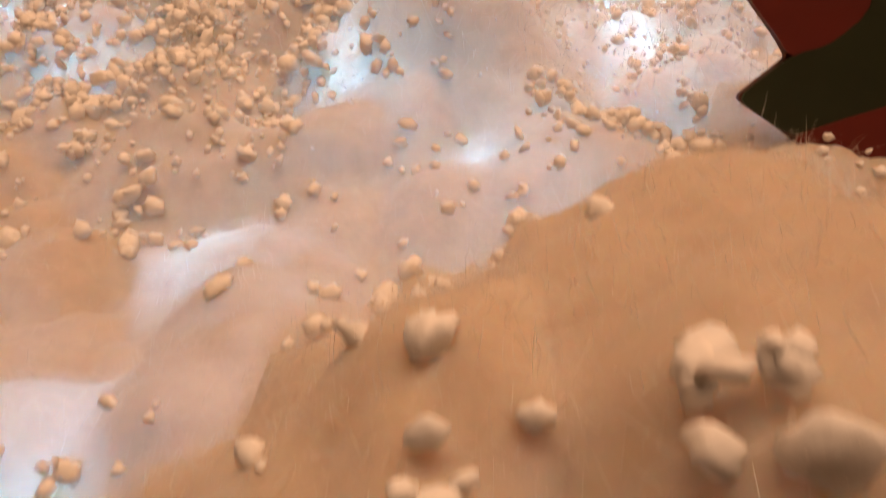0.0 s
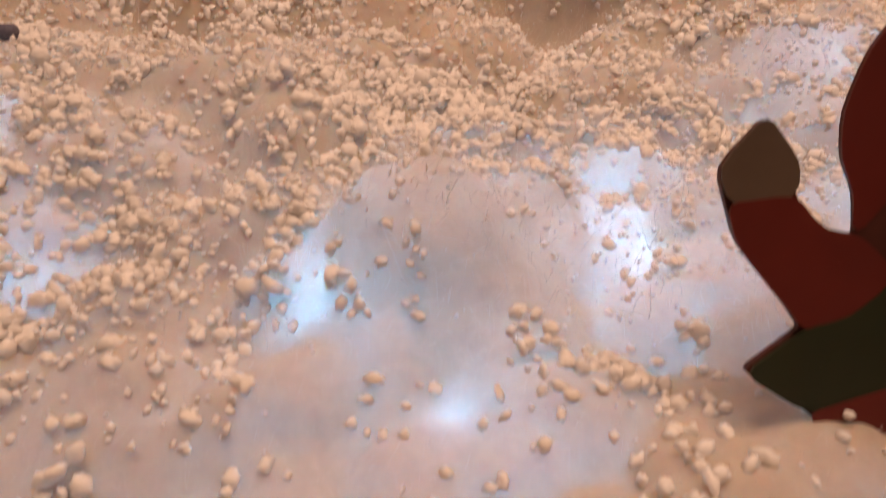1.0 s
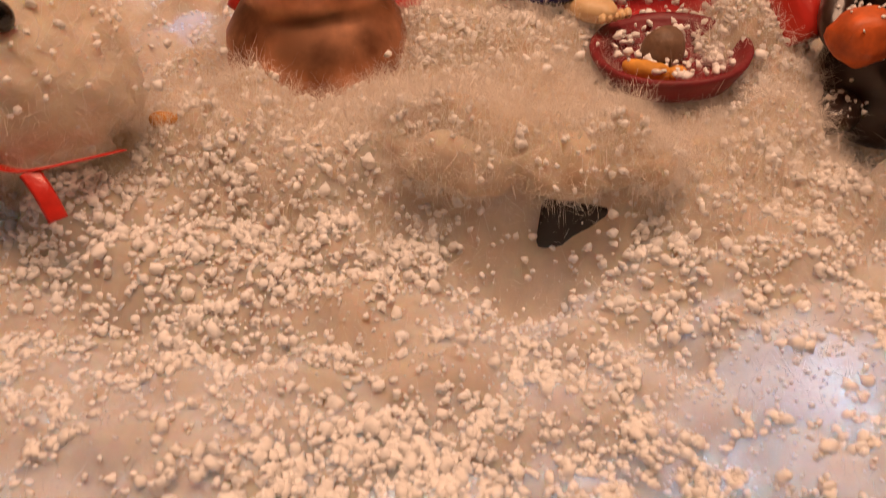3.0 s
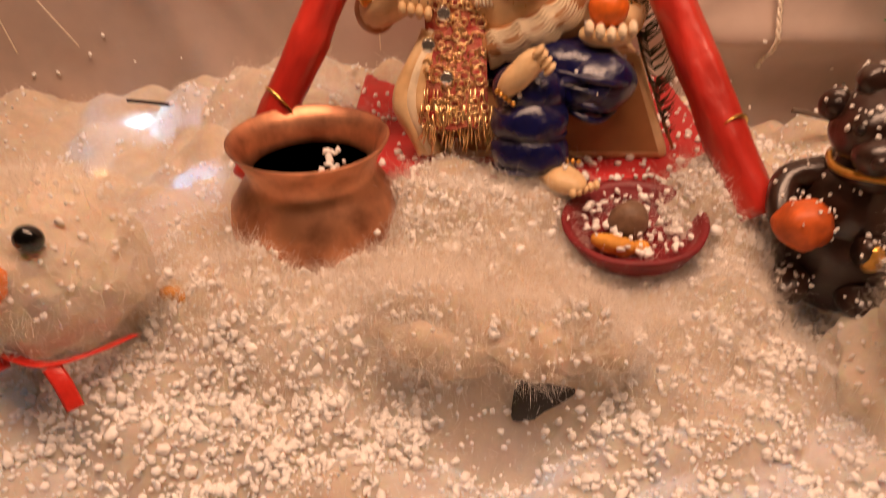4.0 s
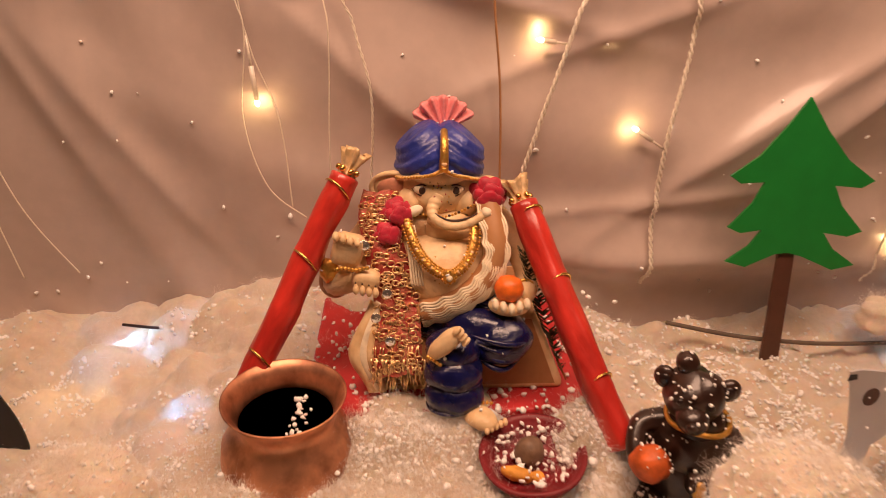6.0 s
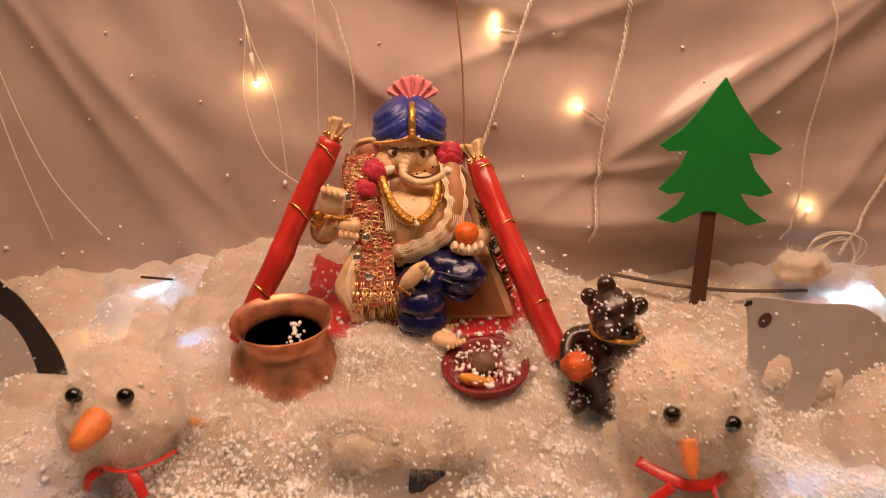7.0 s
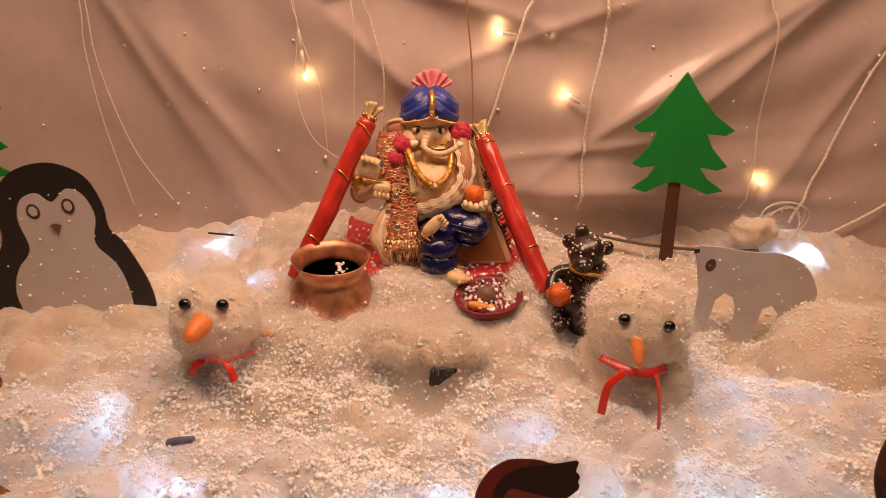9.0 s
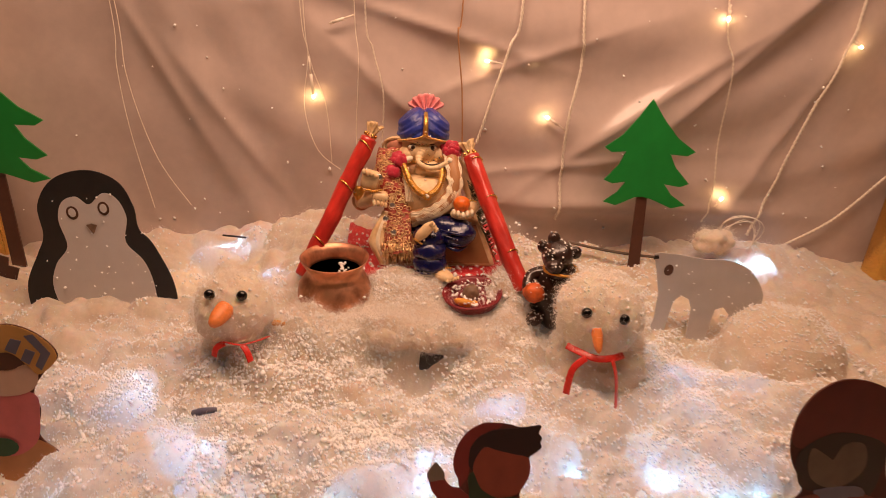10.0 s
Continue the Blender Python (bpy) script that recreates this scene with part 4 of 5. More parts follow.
snowman((-0.145, 0.420, -0.010), (-0.143, 0.418, 0.073), (0.042, 0.040, 0.041), (-0.140, 0.430, 0.002), (0.046, 0.042, 0.040),
        ((-0.126, 0.391, 0.104), (-0.160, 0.393, 0.104)), (-0.143, 0.388, 0.090), (-0.153, 0.362, 0.084), 0.0105,
        [(-0.160, 0.385, 0.039), (-0.149, 0.380, 0.053), (-0.130, 0.376, 0.052), (-0.114, 0.383, 0.052), (-0.104, 0.400, 0.047)],
        ([(-0.126, 0.374, 0.053), (-0.121, 0.370, 0.047), (-0.117, 0.366, 0.037)], [(-0.146, 0.378, 0.053), (-0.154, 0.374, 0.049), (-0.157, 0.372, 0.040)]),
        "small white cotton wool snowman with a fat orange nose")
snowman((0.262, 0.380, 0.000), (0.261, 0.381, 0.090), (0.048, 0.046, 0.046), (0.272, 0.390, 0.014), (0.062, 0.056, 0.050),
        ((0.235, 0.348, 0.110), (0.273, 0.340, 0.107)), (0.246, 0.342, 0.094), (0.246, 0.324, 0.076), 0.0062,
        [(0.220, 0.352, 0.067), (0.235, 0.336, 0.067), (0.247, 0.329, 0.066), (0.264, 0.331, 0.065), (0.280, 0.342, 0.062)],
        ([(0.234, 0.326, 0.069), (0.220, 0.322, 0.057), (0.215, 0.316, 0.031)], [(0.263, 0.327, 0.065), (0.268, 0.321, 0.047), (0.271, 0.312, 0.005)]),
        "larger cotton wool snowman with beads and red ribbon scarf")

# ---- igloo mound ----
igloo = thing("igloo", (0.530, 0.440, -0.022), "low rounded igloo of cotton wool dusted with beads", "igloo")
bm = bmesh.new()
fluffy(bm, (0.0, 0.0, 0.0), (0.080, 0.078, 0.078), rough=0.08)
IGLOO = part("dome", bm, COTTON, igloo)
FUZZY.append((IGLOO, 6000))

# ---- flat cut-outs ----


def grow(outline, by):
    """The outline moved outwards."""
    n = len(outline)
    turn = sum(outline[i][0] * outline[(i + 1) % n][1] - outline[(i + 1) % n][0] * outline[i][1] for i in range(n))
    out = []
    for i in range(n):
        a, b, c = Vector(outline[i - 1]), Vector(outline[i]), Vector(outline[(i + 1) % n])
        t = (b - a).normalized() + (c - b).normalized()
        t = t.normalized() if t.length > 1e-6 else (b - a).normalized()
        out.append((b.x + by * t.y * (1 if turn > 0 else -1), b.y - by * t.x * (1 if turn > 0 else -1)))
    return out


def cutout(name, at, turn, layers, label, category, group="", thick=0.0016):
    """A painted board: each layer is (part name, outline, material, label)."""
    ob = thing(name, at, label, category, group, turn=turn)
    for i, (piece, outline, mat, says) in enumerate(layers):
        bm = bmesh.new()
        if i == 0:
            slab(bm, outline, 0.0, thick)
        else:
            slab(bm, grow(outline, 0.0009) if group else outline, -0.00025 * i, 0.0005)
        part(piece, bm, mat, ob, says, smooth=False)
    return ob


def smooth_outline(points, origin, steps=5):
    return [(p.x - origin[0], p.y - origin[1]) for p in spline([(a, b, 0) for a, b in points], steps, closed=True)]


PEN = (-0.345, -0.020)
penguin_out = smooth_outline([(-0.334, 0.186), (-0.375, 0.174), (-0.399, 0.140), (-0.400, 0.100), (-0.412, 0.074), (-0.432, 0.035), (-0.436, 0.000), (-0.430, -0.025),
                              (-0.270, -0.025), (-0.262, 0.000), (-0.250, 0.002), (-0.252, 0.040), (-0.270, 0.090), (-0.284, 0.110), (-0.286, 0.140), (-0.300, 0.172)], PEN)
penguin_white = smooth_outline([(-0.338, 0.142), (-0.352, 0.152), (-0.370, 0.144), (-0.378, 0.120), (-0.374, 0.085), (-0.392, 0.060), (-0.402, 0.030), (-0.398, -0.004), (-0.390, -0.0245),
                                (-0.284, -0.0245), (-0.276, -0.002), (-0.276, 0.035), (-0.284, 0.066), (-0.302, 0.092), (-0.296, 0.125), (-0.304, 0.150), (-0.320, 0.157)], PEN)
penguin = cutout("penguin_cutout", (PEN[0], 0.547, PEN[1]), (0, 0, 0), [
    ("board", penguin_out, BLACK_CARD, "matt black card"), ("belly", penguin_white, WHITE_CARD, "white card face and belly"),
    ("eye_ring", oval(-0.0145, 0.1505, 0.0072, 0.0090, 24), BROWN_CARD, ""), ("eye_ring", oval(0.0235, 0.1570, 0.0068, 0.0090, 24), BROWN_CARD, ""),
    ("eye_white", oval(-0.0145, 0.1510, 0.0044, 0.0058, 20), WHITE_CARD, ""), ("eye_white", oval(0.0235, 0.1575, 0.0042, 0.0058, 20), WHITE_CARD, ""),
    ("beak", [(-0.0005, 0.135), (0.0060, 0.137), (0.0125, 0.135), (0.0065, 0.1225)], NUT, "small brown paper beak")],
    "black and white painted penguin cut-out standing in the snow", "cut-out")

BEAR = (0.45, -0.030)
bear_out = [(x - BEAR[0], z - BEAR[1]) for x, z in (
    [(0.364, 0.106), (0.372, 0.1075), (0.396, 0.105)] + [(p.x, p.y) for p in spline([(0.396, 0.105, 0), (0.431, 0.099, 0), (0.466, 0.097, 0), (0.497, 0.083, 0), (0.518, 0.057, 0), (0.524, 0.032, 0), (0.512, -0.030, 0)], 6)][1:]
    + [(0.486, -0.030), (0.483, 0.016), (0.473, 0.028), (0.462, 0.024), (0.457, -0.030), (0.432, -0.030), (0.429, 0.026), (0.423, 0.040), (0.411, 0.046), (0.402, 0.036), (0.396, -0.030), (0.372, -0.030), (0.381, 0.009), (0.380, 0.048), (0.372, 0.080)])]
cutout("polar_bear_cutout", (BEAR[0], 0.500, BEAR[1]), (0, 0, 0), [
    ("board", bear_out, GREY_CARD, "pale grey card"), ("eye", oval(-0.063, 0.113, 0.0062, 0.0080, 20), BROWN_CARD, "dark brown spot"),
    ("nose", [(-0.086, 0.128), (-0.079, 0.1295), (-0.080, 0.1340), (-0.0855, 0.1335)], BLACK_CARD, "black paper nose")],
    "pale grey polar bear cut-out standing in the snow", "cut-out")


def pine(at, turn, scale, label):
    half = [(0.000, 0.272), (0.020, 0.240), (0.045, 0.208), (0.074, 0.186), (0.062, 0.178), (0.036, 0.180), (0.046, 0.158), (0.070, 0.130), (0.056, 0.124), (0.032, 0.128), (0.044, 0.110), (0.068, 0.092), (0.046, 0.086), (0.014, 0.101), (0.000, 0.105)]
    half = [(x, 0.272 - (0.272 - z) * 0.86) for x, z in half]
    crown = [(x * scale, z * scale) for x, z in half] + [(-x * scale * 0.88, z * scale + 0.002) for x, z in half[-2:0:-1]]
    tree = thing("pine_tree_cutout", at, label, "cut-out", "pine tree cut-outs", turn=turn)
    bm = bmesh.new()
    slab(bm, crown, 0.0, 0.003)
    part("crown", bm, GREEN_CARD, tree, "glossy green card", smooth=False)
    bm = bmesh.new()
    slab(bm, [(-0.009 * scale, -0.02), (0.010 * scale, -0.02), (0.009 * scale, 0.135 * scale), (-0.007 * scale, 0.135 * scale)], 0.0033, 0.003)
    part("trunk", bm, BROWN_CARD, tree, "dark brown card strip", smooth=False)
    return tree


pine((0.398, 0.632, 0.000), (-12, 1, 0), 0.98, "green card pine tree cut-out against the satin cloth")
pine((-0.496, 0.640, 0.020), (-4, -1, 4), 0.98, "green card pine tree cut-out beside the gold post")

# MID_ colours are darkened to hold the shade on backlit doll fronts
MID_RED = material("shaded_red_card", (0.125, 0.014, 0.010), 0.55, grain=0.12, grain_scale=50)
MID_BROWN = material("shaded_russet_card", (0.16, 0.034, 0.018), 0.55, grain=0.12, grain_scale=50)
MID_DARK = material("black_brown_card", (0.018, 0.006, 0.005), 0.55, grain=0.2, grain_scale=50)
MID_OLIVE = material("shaded_olive_card", (0.018, 0.026, 0.010), 0.55, grain=0.15, grain_scale=50)
MID_GREEN = material("shaded_green_card", (0.010, 0.075, 0.035), 0.5, grain=0.15, grain_scale=50)
MID_GREY = material("shaded_taupe_card", (0.13, 0.095, 0.070), 0.6, grain=0.15, grain_scale=60)
PINK_CARD = material("pink_card", (0.60, 0.16, 0.17), 0.6, grain=0.1, grain_scale=50)
YELLOW_CARD = material("ochre_card", (0.55, 0.30, 0.09), 0.6, grain=0.1, grain_scale=50)
SLATE_CARD = material("slate_blue_card", (0.13, 0.13, 0.19), 0.6, grain=0.1, grain_scale=50)
TAN_CARD = material("tan_card", (0.48, 0.22, 0.09), 0.6, grain=0.1, grain_scale=50)
PALE_CARD = material("pale_peach_card", (0.62, 0.42, 0.32), 0.6, grain=0.06, grain_scale=50)
RIM_CARD = material("cut_card_edge", (0.07, 0.016, 0.010), 0.7, grain=0.1)


def poly(points, ox, oz):
    return [(x - ox, z - oz) for x, z in points]


# the doll with a raised mitten, leaning back; its colours include backlit shade
KX, KZ = 0.110, -0.050


def soft(points, ox, oz):
    """An outline with its corners eased."""
    out = []
    n = len(points)
    for k in range(n):
        a, b, c = Vector(points[k - 1]), Vector(points[k]), Vector(points[(k + 1) % n])
        sharp = (b - a).normalized().dot((c - b).normalized())
        cut = 0.12 if sharp < 0.1 else 0.3
        p, q = b.lerp(a, cut), b.lerp(c, cut)
        out += [p, (p + q) / 4 + b / 2, q]
    return [(v.x - ox, v.y - oz) for v in out]


doll_out = soft([(0.0628, 0.041), (0.0708, 0.0508), (0.0777, 0.0425), (0.0782, 0.0365), (0.0815, 0.032), (0.0845, 0.0298), (0.0912, 0.0288), (0.0900, 0.0371), (0.0865, 0.0434), (0.0856, 0.052),
                 (0.0890, 0.064), (0.0975, 0.0757), (0.1115, 0.0831), (0.1325, 0.082), (0.1437, 0.0781), (0.1614, 0.0805), (0.1585, 0.0735), (0.1622, 0.0695), (0.160, 0.066), (0.1618, 0.0612), (0.150, 0.0533),
                 (0.1514, 0.0439), (0.1494, 0.0359), (0.1406, 0.022), (0.150, 0.005), (0.156, -0.02), (0.154, -0.05), (0.110, -0.05), (0.100, -0.03), (0.0968, -0.0198), (0.0931, -0.0139), (0.0868, -0.0081), (0.0724, 0.0004),
                 (0.083, 0.0096), (0.0795, 0.0143), (0.068, 0.0266), (0.0655, 0.0335)], KX, KZ)
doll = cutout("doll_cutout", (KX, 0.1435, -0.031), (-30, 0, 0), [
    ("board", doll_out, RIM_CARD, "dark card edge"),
    ("hood", soft([(0.0912, 0.030), (0.0905, 0.0371), (0.087, 0.0434), (0.0862, 0.052), (0.0895, 0.0635), (0.098, 0.075), (0.1115, 0.0823), (0.128, 0.0815), (0.118, 0.0745), (0.104, 0.069), (0.0985, 0.057), (0.0985, 0.040)], KX, KZ), MID_RED, "red hood, darkened as if backlit"),
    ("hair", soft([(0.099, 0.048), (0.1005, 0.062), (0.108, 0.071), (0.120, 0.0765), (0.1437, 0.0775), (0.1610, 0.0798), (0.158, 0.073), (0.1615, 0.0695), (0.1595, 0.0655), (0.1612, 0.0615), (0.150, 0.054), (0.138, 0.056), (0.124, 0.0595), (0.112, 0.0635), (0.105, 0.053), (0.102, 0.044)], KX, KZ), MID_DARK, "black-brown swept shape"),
    ("head", soft([(0.1025, 0.045), (0.106, 0.054), (0.1125, 0.0625), (0.124, 0.0585), (0.138, 0.055), (0.150, 0.053), (0.1508, 0.0439), (0.1488, 0.0359), (0.140, 0.023), (0.122, 0.020), (0.108, 0.028)], KX, KZ), MID_BROWN, "plain round shape in shade-darkened russet"),
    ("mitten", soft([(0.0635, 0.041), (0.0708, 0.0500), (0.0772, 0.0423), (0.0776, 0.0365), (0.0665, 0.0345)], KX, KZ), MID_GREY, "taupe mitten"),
    ("sleeve", soft([(0.0662, 0.0337), (0.0776, 0.0355), (0.0812, 0.0315), (0.0845, 0.029), (0.0915, 0.028), (0.100, 0.020), (0.092, 0.012), (0.0835, 0.0102), (0.080, 0.0146), (0.0685, 0.0266)], KX, KZ), MID_RED, "red sleeve, darkened as if backlit"),
    ("coat", soft([(0.0735, 0.0003), (0.0835, 0.009), (0.092, 0.0115), (0.1005, 0.0195), (0.0985, 0.038), (0.102, 0.042), (0.108, 0.027), (0.122, 0.019), (0.140, 0.021), (0.149, 0.005), (0.112, 0.001), (0.098, -0.004), (0.087, -0.0077)], KX, KZ), MID_OLIVE, "olive coat, darkened as if backlit"),
    ("skirt", soft([(0.0875, -0.0085), (0.098, -0.0045), (0.112, 0.000), (0.149, 0.004), (0.154, -0.014), (0.115, -0.018), (0.097, -0.019), (0.0931, -0.0139)], KX, KZ), MID_RED, "red hem, darkened as if backlit"),
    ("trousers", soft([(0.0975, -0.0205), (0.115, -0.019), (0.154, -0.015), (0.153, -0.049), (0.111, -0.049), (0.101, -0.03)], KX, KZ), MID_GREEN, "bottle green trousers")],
    "red-hooded doll cut-out in shade-darkened colours leaning in the snow", "cut-out", "doll cut-outs")

RX, RZ = 0.455, -0.060
# same darkened set: shade of its unlit front is in the colours
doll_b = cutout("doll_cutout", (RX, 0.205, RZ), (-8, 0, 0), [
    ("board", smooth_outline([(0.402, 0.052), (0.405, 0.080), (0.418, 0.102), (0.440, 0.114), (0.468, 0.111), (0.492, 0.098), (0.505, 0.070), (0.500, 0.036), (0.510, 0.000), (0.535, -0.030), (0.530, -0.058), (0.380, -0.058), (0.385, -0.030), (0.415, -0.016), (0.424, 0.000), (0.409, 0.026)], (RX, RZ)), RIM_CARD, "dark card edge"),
    ("hat", smooth_outline([(0.403, 0.054), (0.406, 0.080), (0.418, 0.101), (0.440, 0.113), (0.468, 0.110), (0.491, 0.097), (0.503, 0.070), (0.498, 0.045), (0.470, 0.058), (0.440, 0.060), (0.415, 0.044)], (RX, RZ)), MID_RED, "red woolly hat, darkened as if backlit"),
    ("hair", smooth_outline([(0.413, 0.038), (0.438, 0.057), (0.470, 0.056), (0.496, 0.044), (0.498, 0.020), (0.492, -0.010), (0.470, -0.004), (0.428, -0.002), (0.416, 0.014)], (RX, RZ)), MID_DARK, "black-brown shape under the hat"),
    ("head", smooth_outline([(0.424, 0.042), (0.440, 0.034), (0.448, 0.030), (0.456, 0.046), (0.474, 0.046), (0.480, 0.022), (0.466, 0.004), (0.446, 0.001), (0.428, 0.014)], (RX, RZ)), MID_GREY, "plain round shape in shade-darkened taupe"),
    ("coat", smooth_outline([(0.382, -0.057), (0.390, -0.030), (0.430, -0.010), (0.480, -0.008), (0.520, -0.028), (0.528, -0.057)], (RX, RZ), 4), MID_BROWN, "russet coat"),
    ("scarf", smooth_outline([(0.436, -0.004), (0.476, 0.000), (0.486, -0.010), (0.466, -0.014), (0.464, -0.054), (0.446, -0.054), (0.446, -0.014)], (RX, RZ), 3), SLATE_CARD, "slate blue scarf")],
    "painted doll cut-out in a red hat standing in the snow", "cut-out", "doll cut-outs")

LX, LZ = -0.330, -0.050
doll_c = cutout("doll_cutout", (LX, 0.272, LZ), (-10, 0, 0), [
    ("board", smooth_outline([(-0.292, 0.118), (-0.320, 0.126), (-0.350, 0.110), (-0.372, 0.070), (-0.366, 0.030), (-0.390, -0.010), (-0.380, -0.048), (-0.320, -0.048), (-0.282, -0.014), (-0.300, 0.012), (-0.296, 0.040), (-0.300, 0.058), (-0.290, 0.076), (-0.274, 0.096)], (LX, LZ)), RIM_CARD, "dark card edge"),
    ("skirt", smooth_outline([(-0.384, -0.012), (-0.378, -0.047), (-0.321, -0.047), (-0.285, -0.014), (-0.303, 0.008), (-0.350, 0.010)], (LX, LZ), 4), TAN_CARD, "tan skirt"),
    ("jumper", smooth_outline([(-0.300, 0.056), (-0.330, 0.060), (-0.362, 0.040), (-0.366, 0.010), (-0.330, -0.008), (-0.304, 0.006), (-0.298, 0.036)], (LX, LZ)), PINK_CARD, "pink jumper"),
    ("head", smooth_outline([(-0.302, 0.094), (-0.344, 0.096), (-0.352, 0.070), (-0.330, 0.056), (-0.303, 0.060), (-0.294, 0.076)], (LX, LZ)), PALE_CARD, "pale plain round shape"),
    ("hair", smooth_outline([(-0.300, 0.092), (-0.345, 0.108), (-0.360, 0.080), (-0.356, 0.060), (-0.344, 0.080), (-0.318, 0.082), (-0.309, 0.086)], (LX, LZ)), BROWN_CARD, "brown shape under the hat"),
    ("hat", smooth_outline([(-0.292, 0.117), (-0.320, 0.125), (-0.349, 0.109), (-0.356, 0.092), (-0.318, 0.100), (-0.300, 0.086), (-0.291, 0.078), (-0.275, 0.096)], (LX, LZ)), YELLOW_CARD, "ochre and blue patterned hat"),
    ("hat_patch", poly([(-0.300, 0.115), (-0.293, 0.116), (-0.280, 0.098), (-0.289, 0.082), (-0.293, 0.086), (-0.287, 0.098)], LX, LZ), SLATE_CARD, "slate blue stripe"),
    ("hat_patch", poly([(-0.312, 0.112), (-0.304, 0.110), (-0.310, 0.098), (-0.318, 0.102)], LX, LZ), SLATE_CARD, "slate blue patch"),
    ("hat_patch", poly([(-0.300, 0.102), (-0.293, 0.099), (-0.299, 0.088), (-0.305, 0.092)], LX, LZ), SLATE_CARD, "slate blue patch"),
    ("hat_patch", poly([(-0.330, 0.117), (-0.322, 0.116), (-0.326, 0.104), (-0.334, 0.106)], LX, LZ), SLATE_CARD, "slate blue patch"),
    ("mitten", oval(-0.334 - LX, 0.002 - LZ, 0.014, 0.009, 16), MID_GREEN, "green mitten")],
    "painted doll cut-out in a patterned hat and pink jumper", "cut-out", "doll cut-outs")

# a small broken brown cut-out by the penguin
cutout("sign_cutout", (-0.497, 0.590, -0.010), (0, 18, 0), [
    ("board", [(-0.014, 0.0), (0.010, 0.0), (0.012, 0.016), (0.002, 0.016), (0.002, 0.026), (0.016, 0.026), (0.018, 0.048), (0.004, 0.048), (0.003, 0.060), (-0.012, 0.060)], BROWN_CARD, "")],
    "small dark brown stepped card standing in snow", "cut-out")

# ---- fairy lights ----
BULB_CLEAR = material("clear_plastic", (0.85, 0.80, 0.70), 0.15, spec=0.7, transmit=0.5)


def cloth_y(x, z, gap=0.006):
    return 0.725 - float(drape(x, z)) - gap


def light_string(points, lamps=(), twist=True, label="twisted clear wire of fairy lights hanging before the cloth", thin=0.0007, mat=None):
    """Wire through (x, z) points before the cloth. lamps: (wire x, z, tip x, z, lit)."""
    points = [(p[0], cloth_y(p[0], p[1], 0.010 if i else 0.006), p[1]) for i, p in enumerate(points)]
    first = points[0]
    points.insert(0, (first[0] * 1.02 - 0.002, 0.70, first[2] + 0.35))
    line = spline(points, 14)
    line = [Vector((p.x, min(p.y, cloth_y(p.x, p.z, 0.007)) if p.z < 0.9 else p.y, p.z)) for p in line]
    wires = thing("fairy_light_string", line[0], label, "fairy lights", "fairy light strings")
    o = line[0]
    for side in ((0, 1) if twist else (0,)):
        bm = bmesh.new()
        turned, run = [], 0.0
        for i, p in enumerate(line):
            run += (p - line[i - 1]).length if i else 0
            a = run * 420 + side * math.pi
            turned.append(p - o + (Vector((math.cos(a), math.sin(a), 0)) * thin * 1.05 if twist else Vector()))
        if twist:
            fine = []
            for i in range(len(turned) - 1):
                pa, pb = line[i] - o, line[i + 1] - o
                ra = sum((line[k + 1] - line[k]).length for k in range(i))
                seg_len = (pb - pa).length
                steps = max(2, int(seg_len * 420))
                for s in range(steps):
                    a = (ra + seg_len * s / steps) * 420 + side * math.pi
                    fine.append(pa.lerp(pb, s / steps) + Vector((math.cos(a), math.sin(a), 0)) * thin * 1.05)
            turned = fine
        tube(bm, turned, thin, 5)
        part("wire", bm, mat or WIRE, wires)
    for x, z, tx, tz, lit in lamps:
        a = Vector((x, cloth_y(x, z, 0.009), z)) - o
        b = Vector((tx, cloth_y(tx, tz, 0.011), tz)) - o
        way = (b - a).normalized()
        bm = bmesh.new()
        tube(bm, [a, a.lerp(b, 0.6)], 0.0011, 8)
        tube(bm, [a.lerp(b, 0.45), b - way * 0.001], 0.0021, 10)
        socket = part("socket", bm, WIRE, wires, "clear plastic bulb socket")
        bm = bmesh.new()
        tube(bm, [b - way * 0.003, b + way * 0.0005, b + way * 0.003, b + way * 0.0042], lambda s: 0.0020 * (1 - s ** 3 * 0.8), 10)
        part("bulb", bm, GLOW_WARM if lit else BULB_CLEAR, socket, "glowing warm bulb" if lit else "unlit clear bulb")
    return wires


light_string([(-0.345, 0.364), (-0.350, 0.272), (-0.343, 0.180), (-0.327, 0.065)], twist=False, label="thin pale fairy light wire hanging before the cloth")
light_string([(-0.338, 0.364), (-0.338, 0.258), (-0.312, 0.148), (-0.272, 0.072)], twist=False, label="thin pale fairy light wire hanging before the cloth")
light_string([(-0.092, 0.374), (-0.084, 0.307), (-0.092, 0.234), (-0.076, 0.174), (-0.044, 0.142)], [(*(-0.083, 0.303), *(-0.079, 0.249), True)], twist=False, label="thin fairy light wire with one lit bulb")
light_string([(-0.088, 0.374), (-0.081, 0.296), (-0.062, 0.235), (-0.056, 0.153)], twist=False, label="thin pale fairy light wire hanging before the cloth")
light_string([(-0.021, 0.377), (-0.016, 0.306), (-0.020, 0.200), (-0.019, 0.079)], [(*(-0.021, 0.358), *(-0.051, 0.347), False)], twist=False, label="thin fairy light wire with one unlit bulb")
light_string([(-0.007, 0.378), (0.004, 0.314), (0.018, 0.257), (0.016, 0.181), (0.011, 0.115)])
light_string([(0.124, 0.383), (0.119, 0.340), (0.129, 0.257), (0.135, 0.149)], twist=False, label="brown paired wire hanging straight behind the idol", thin=0.0011, mat=TAN)
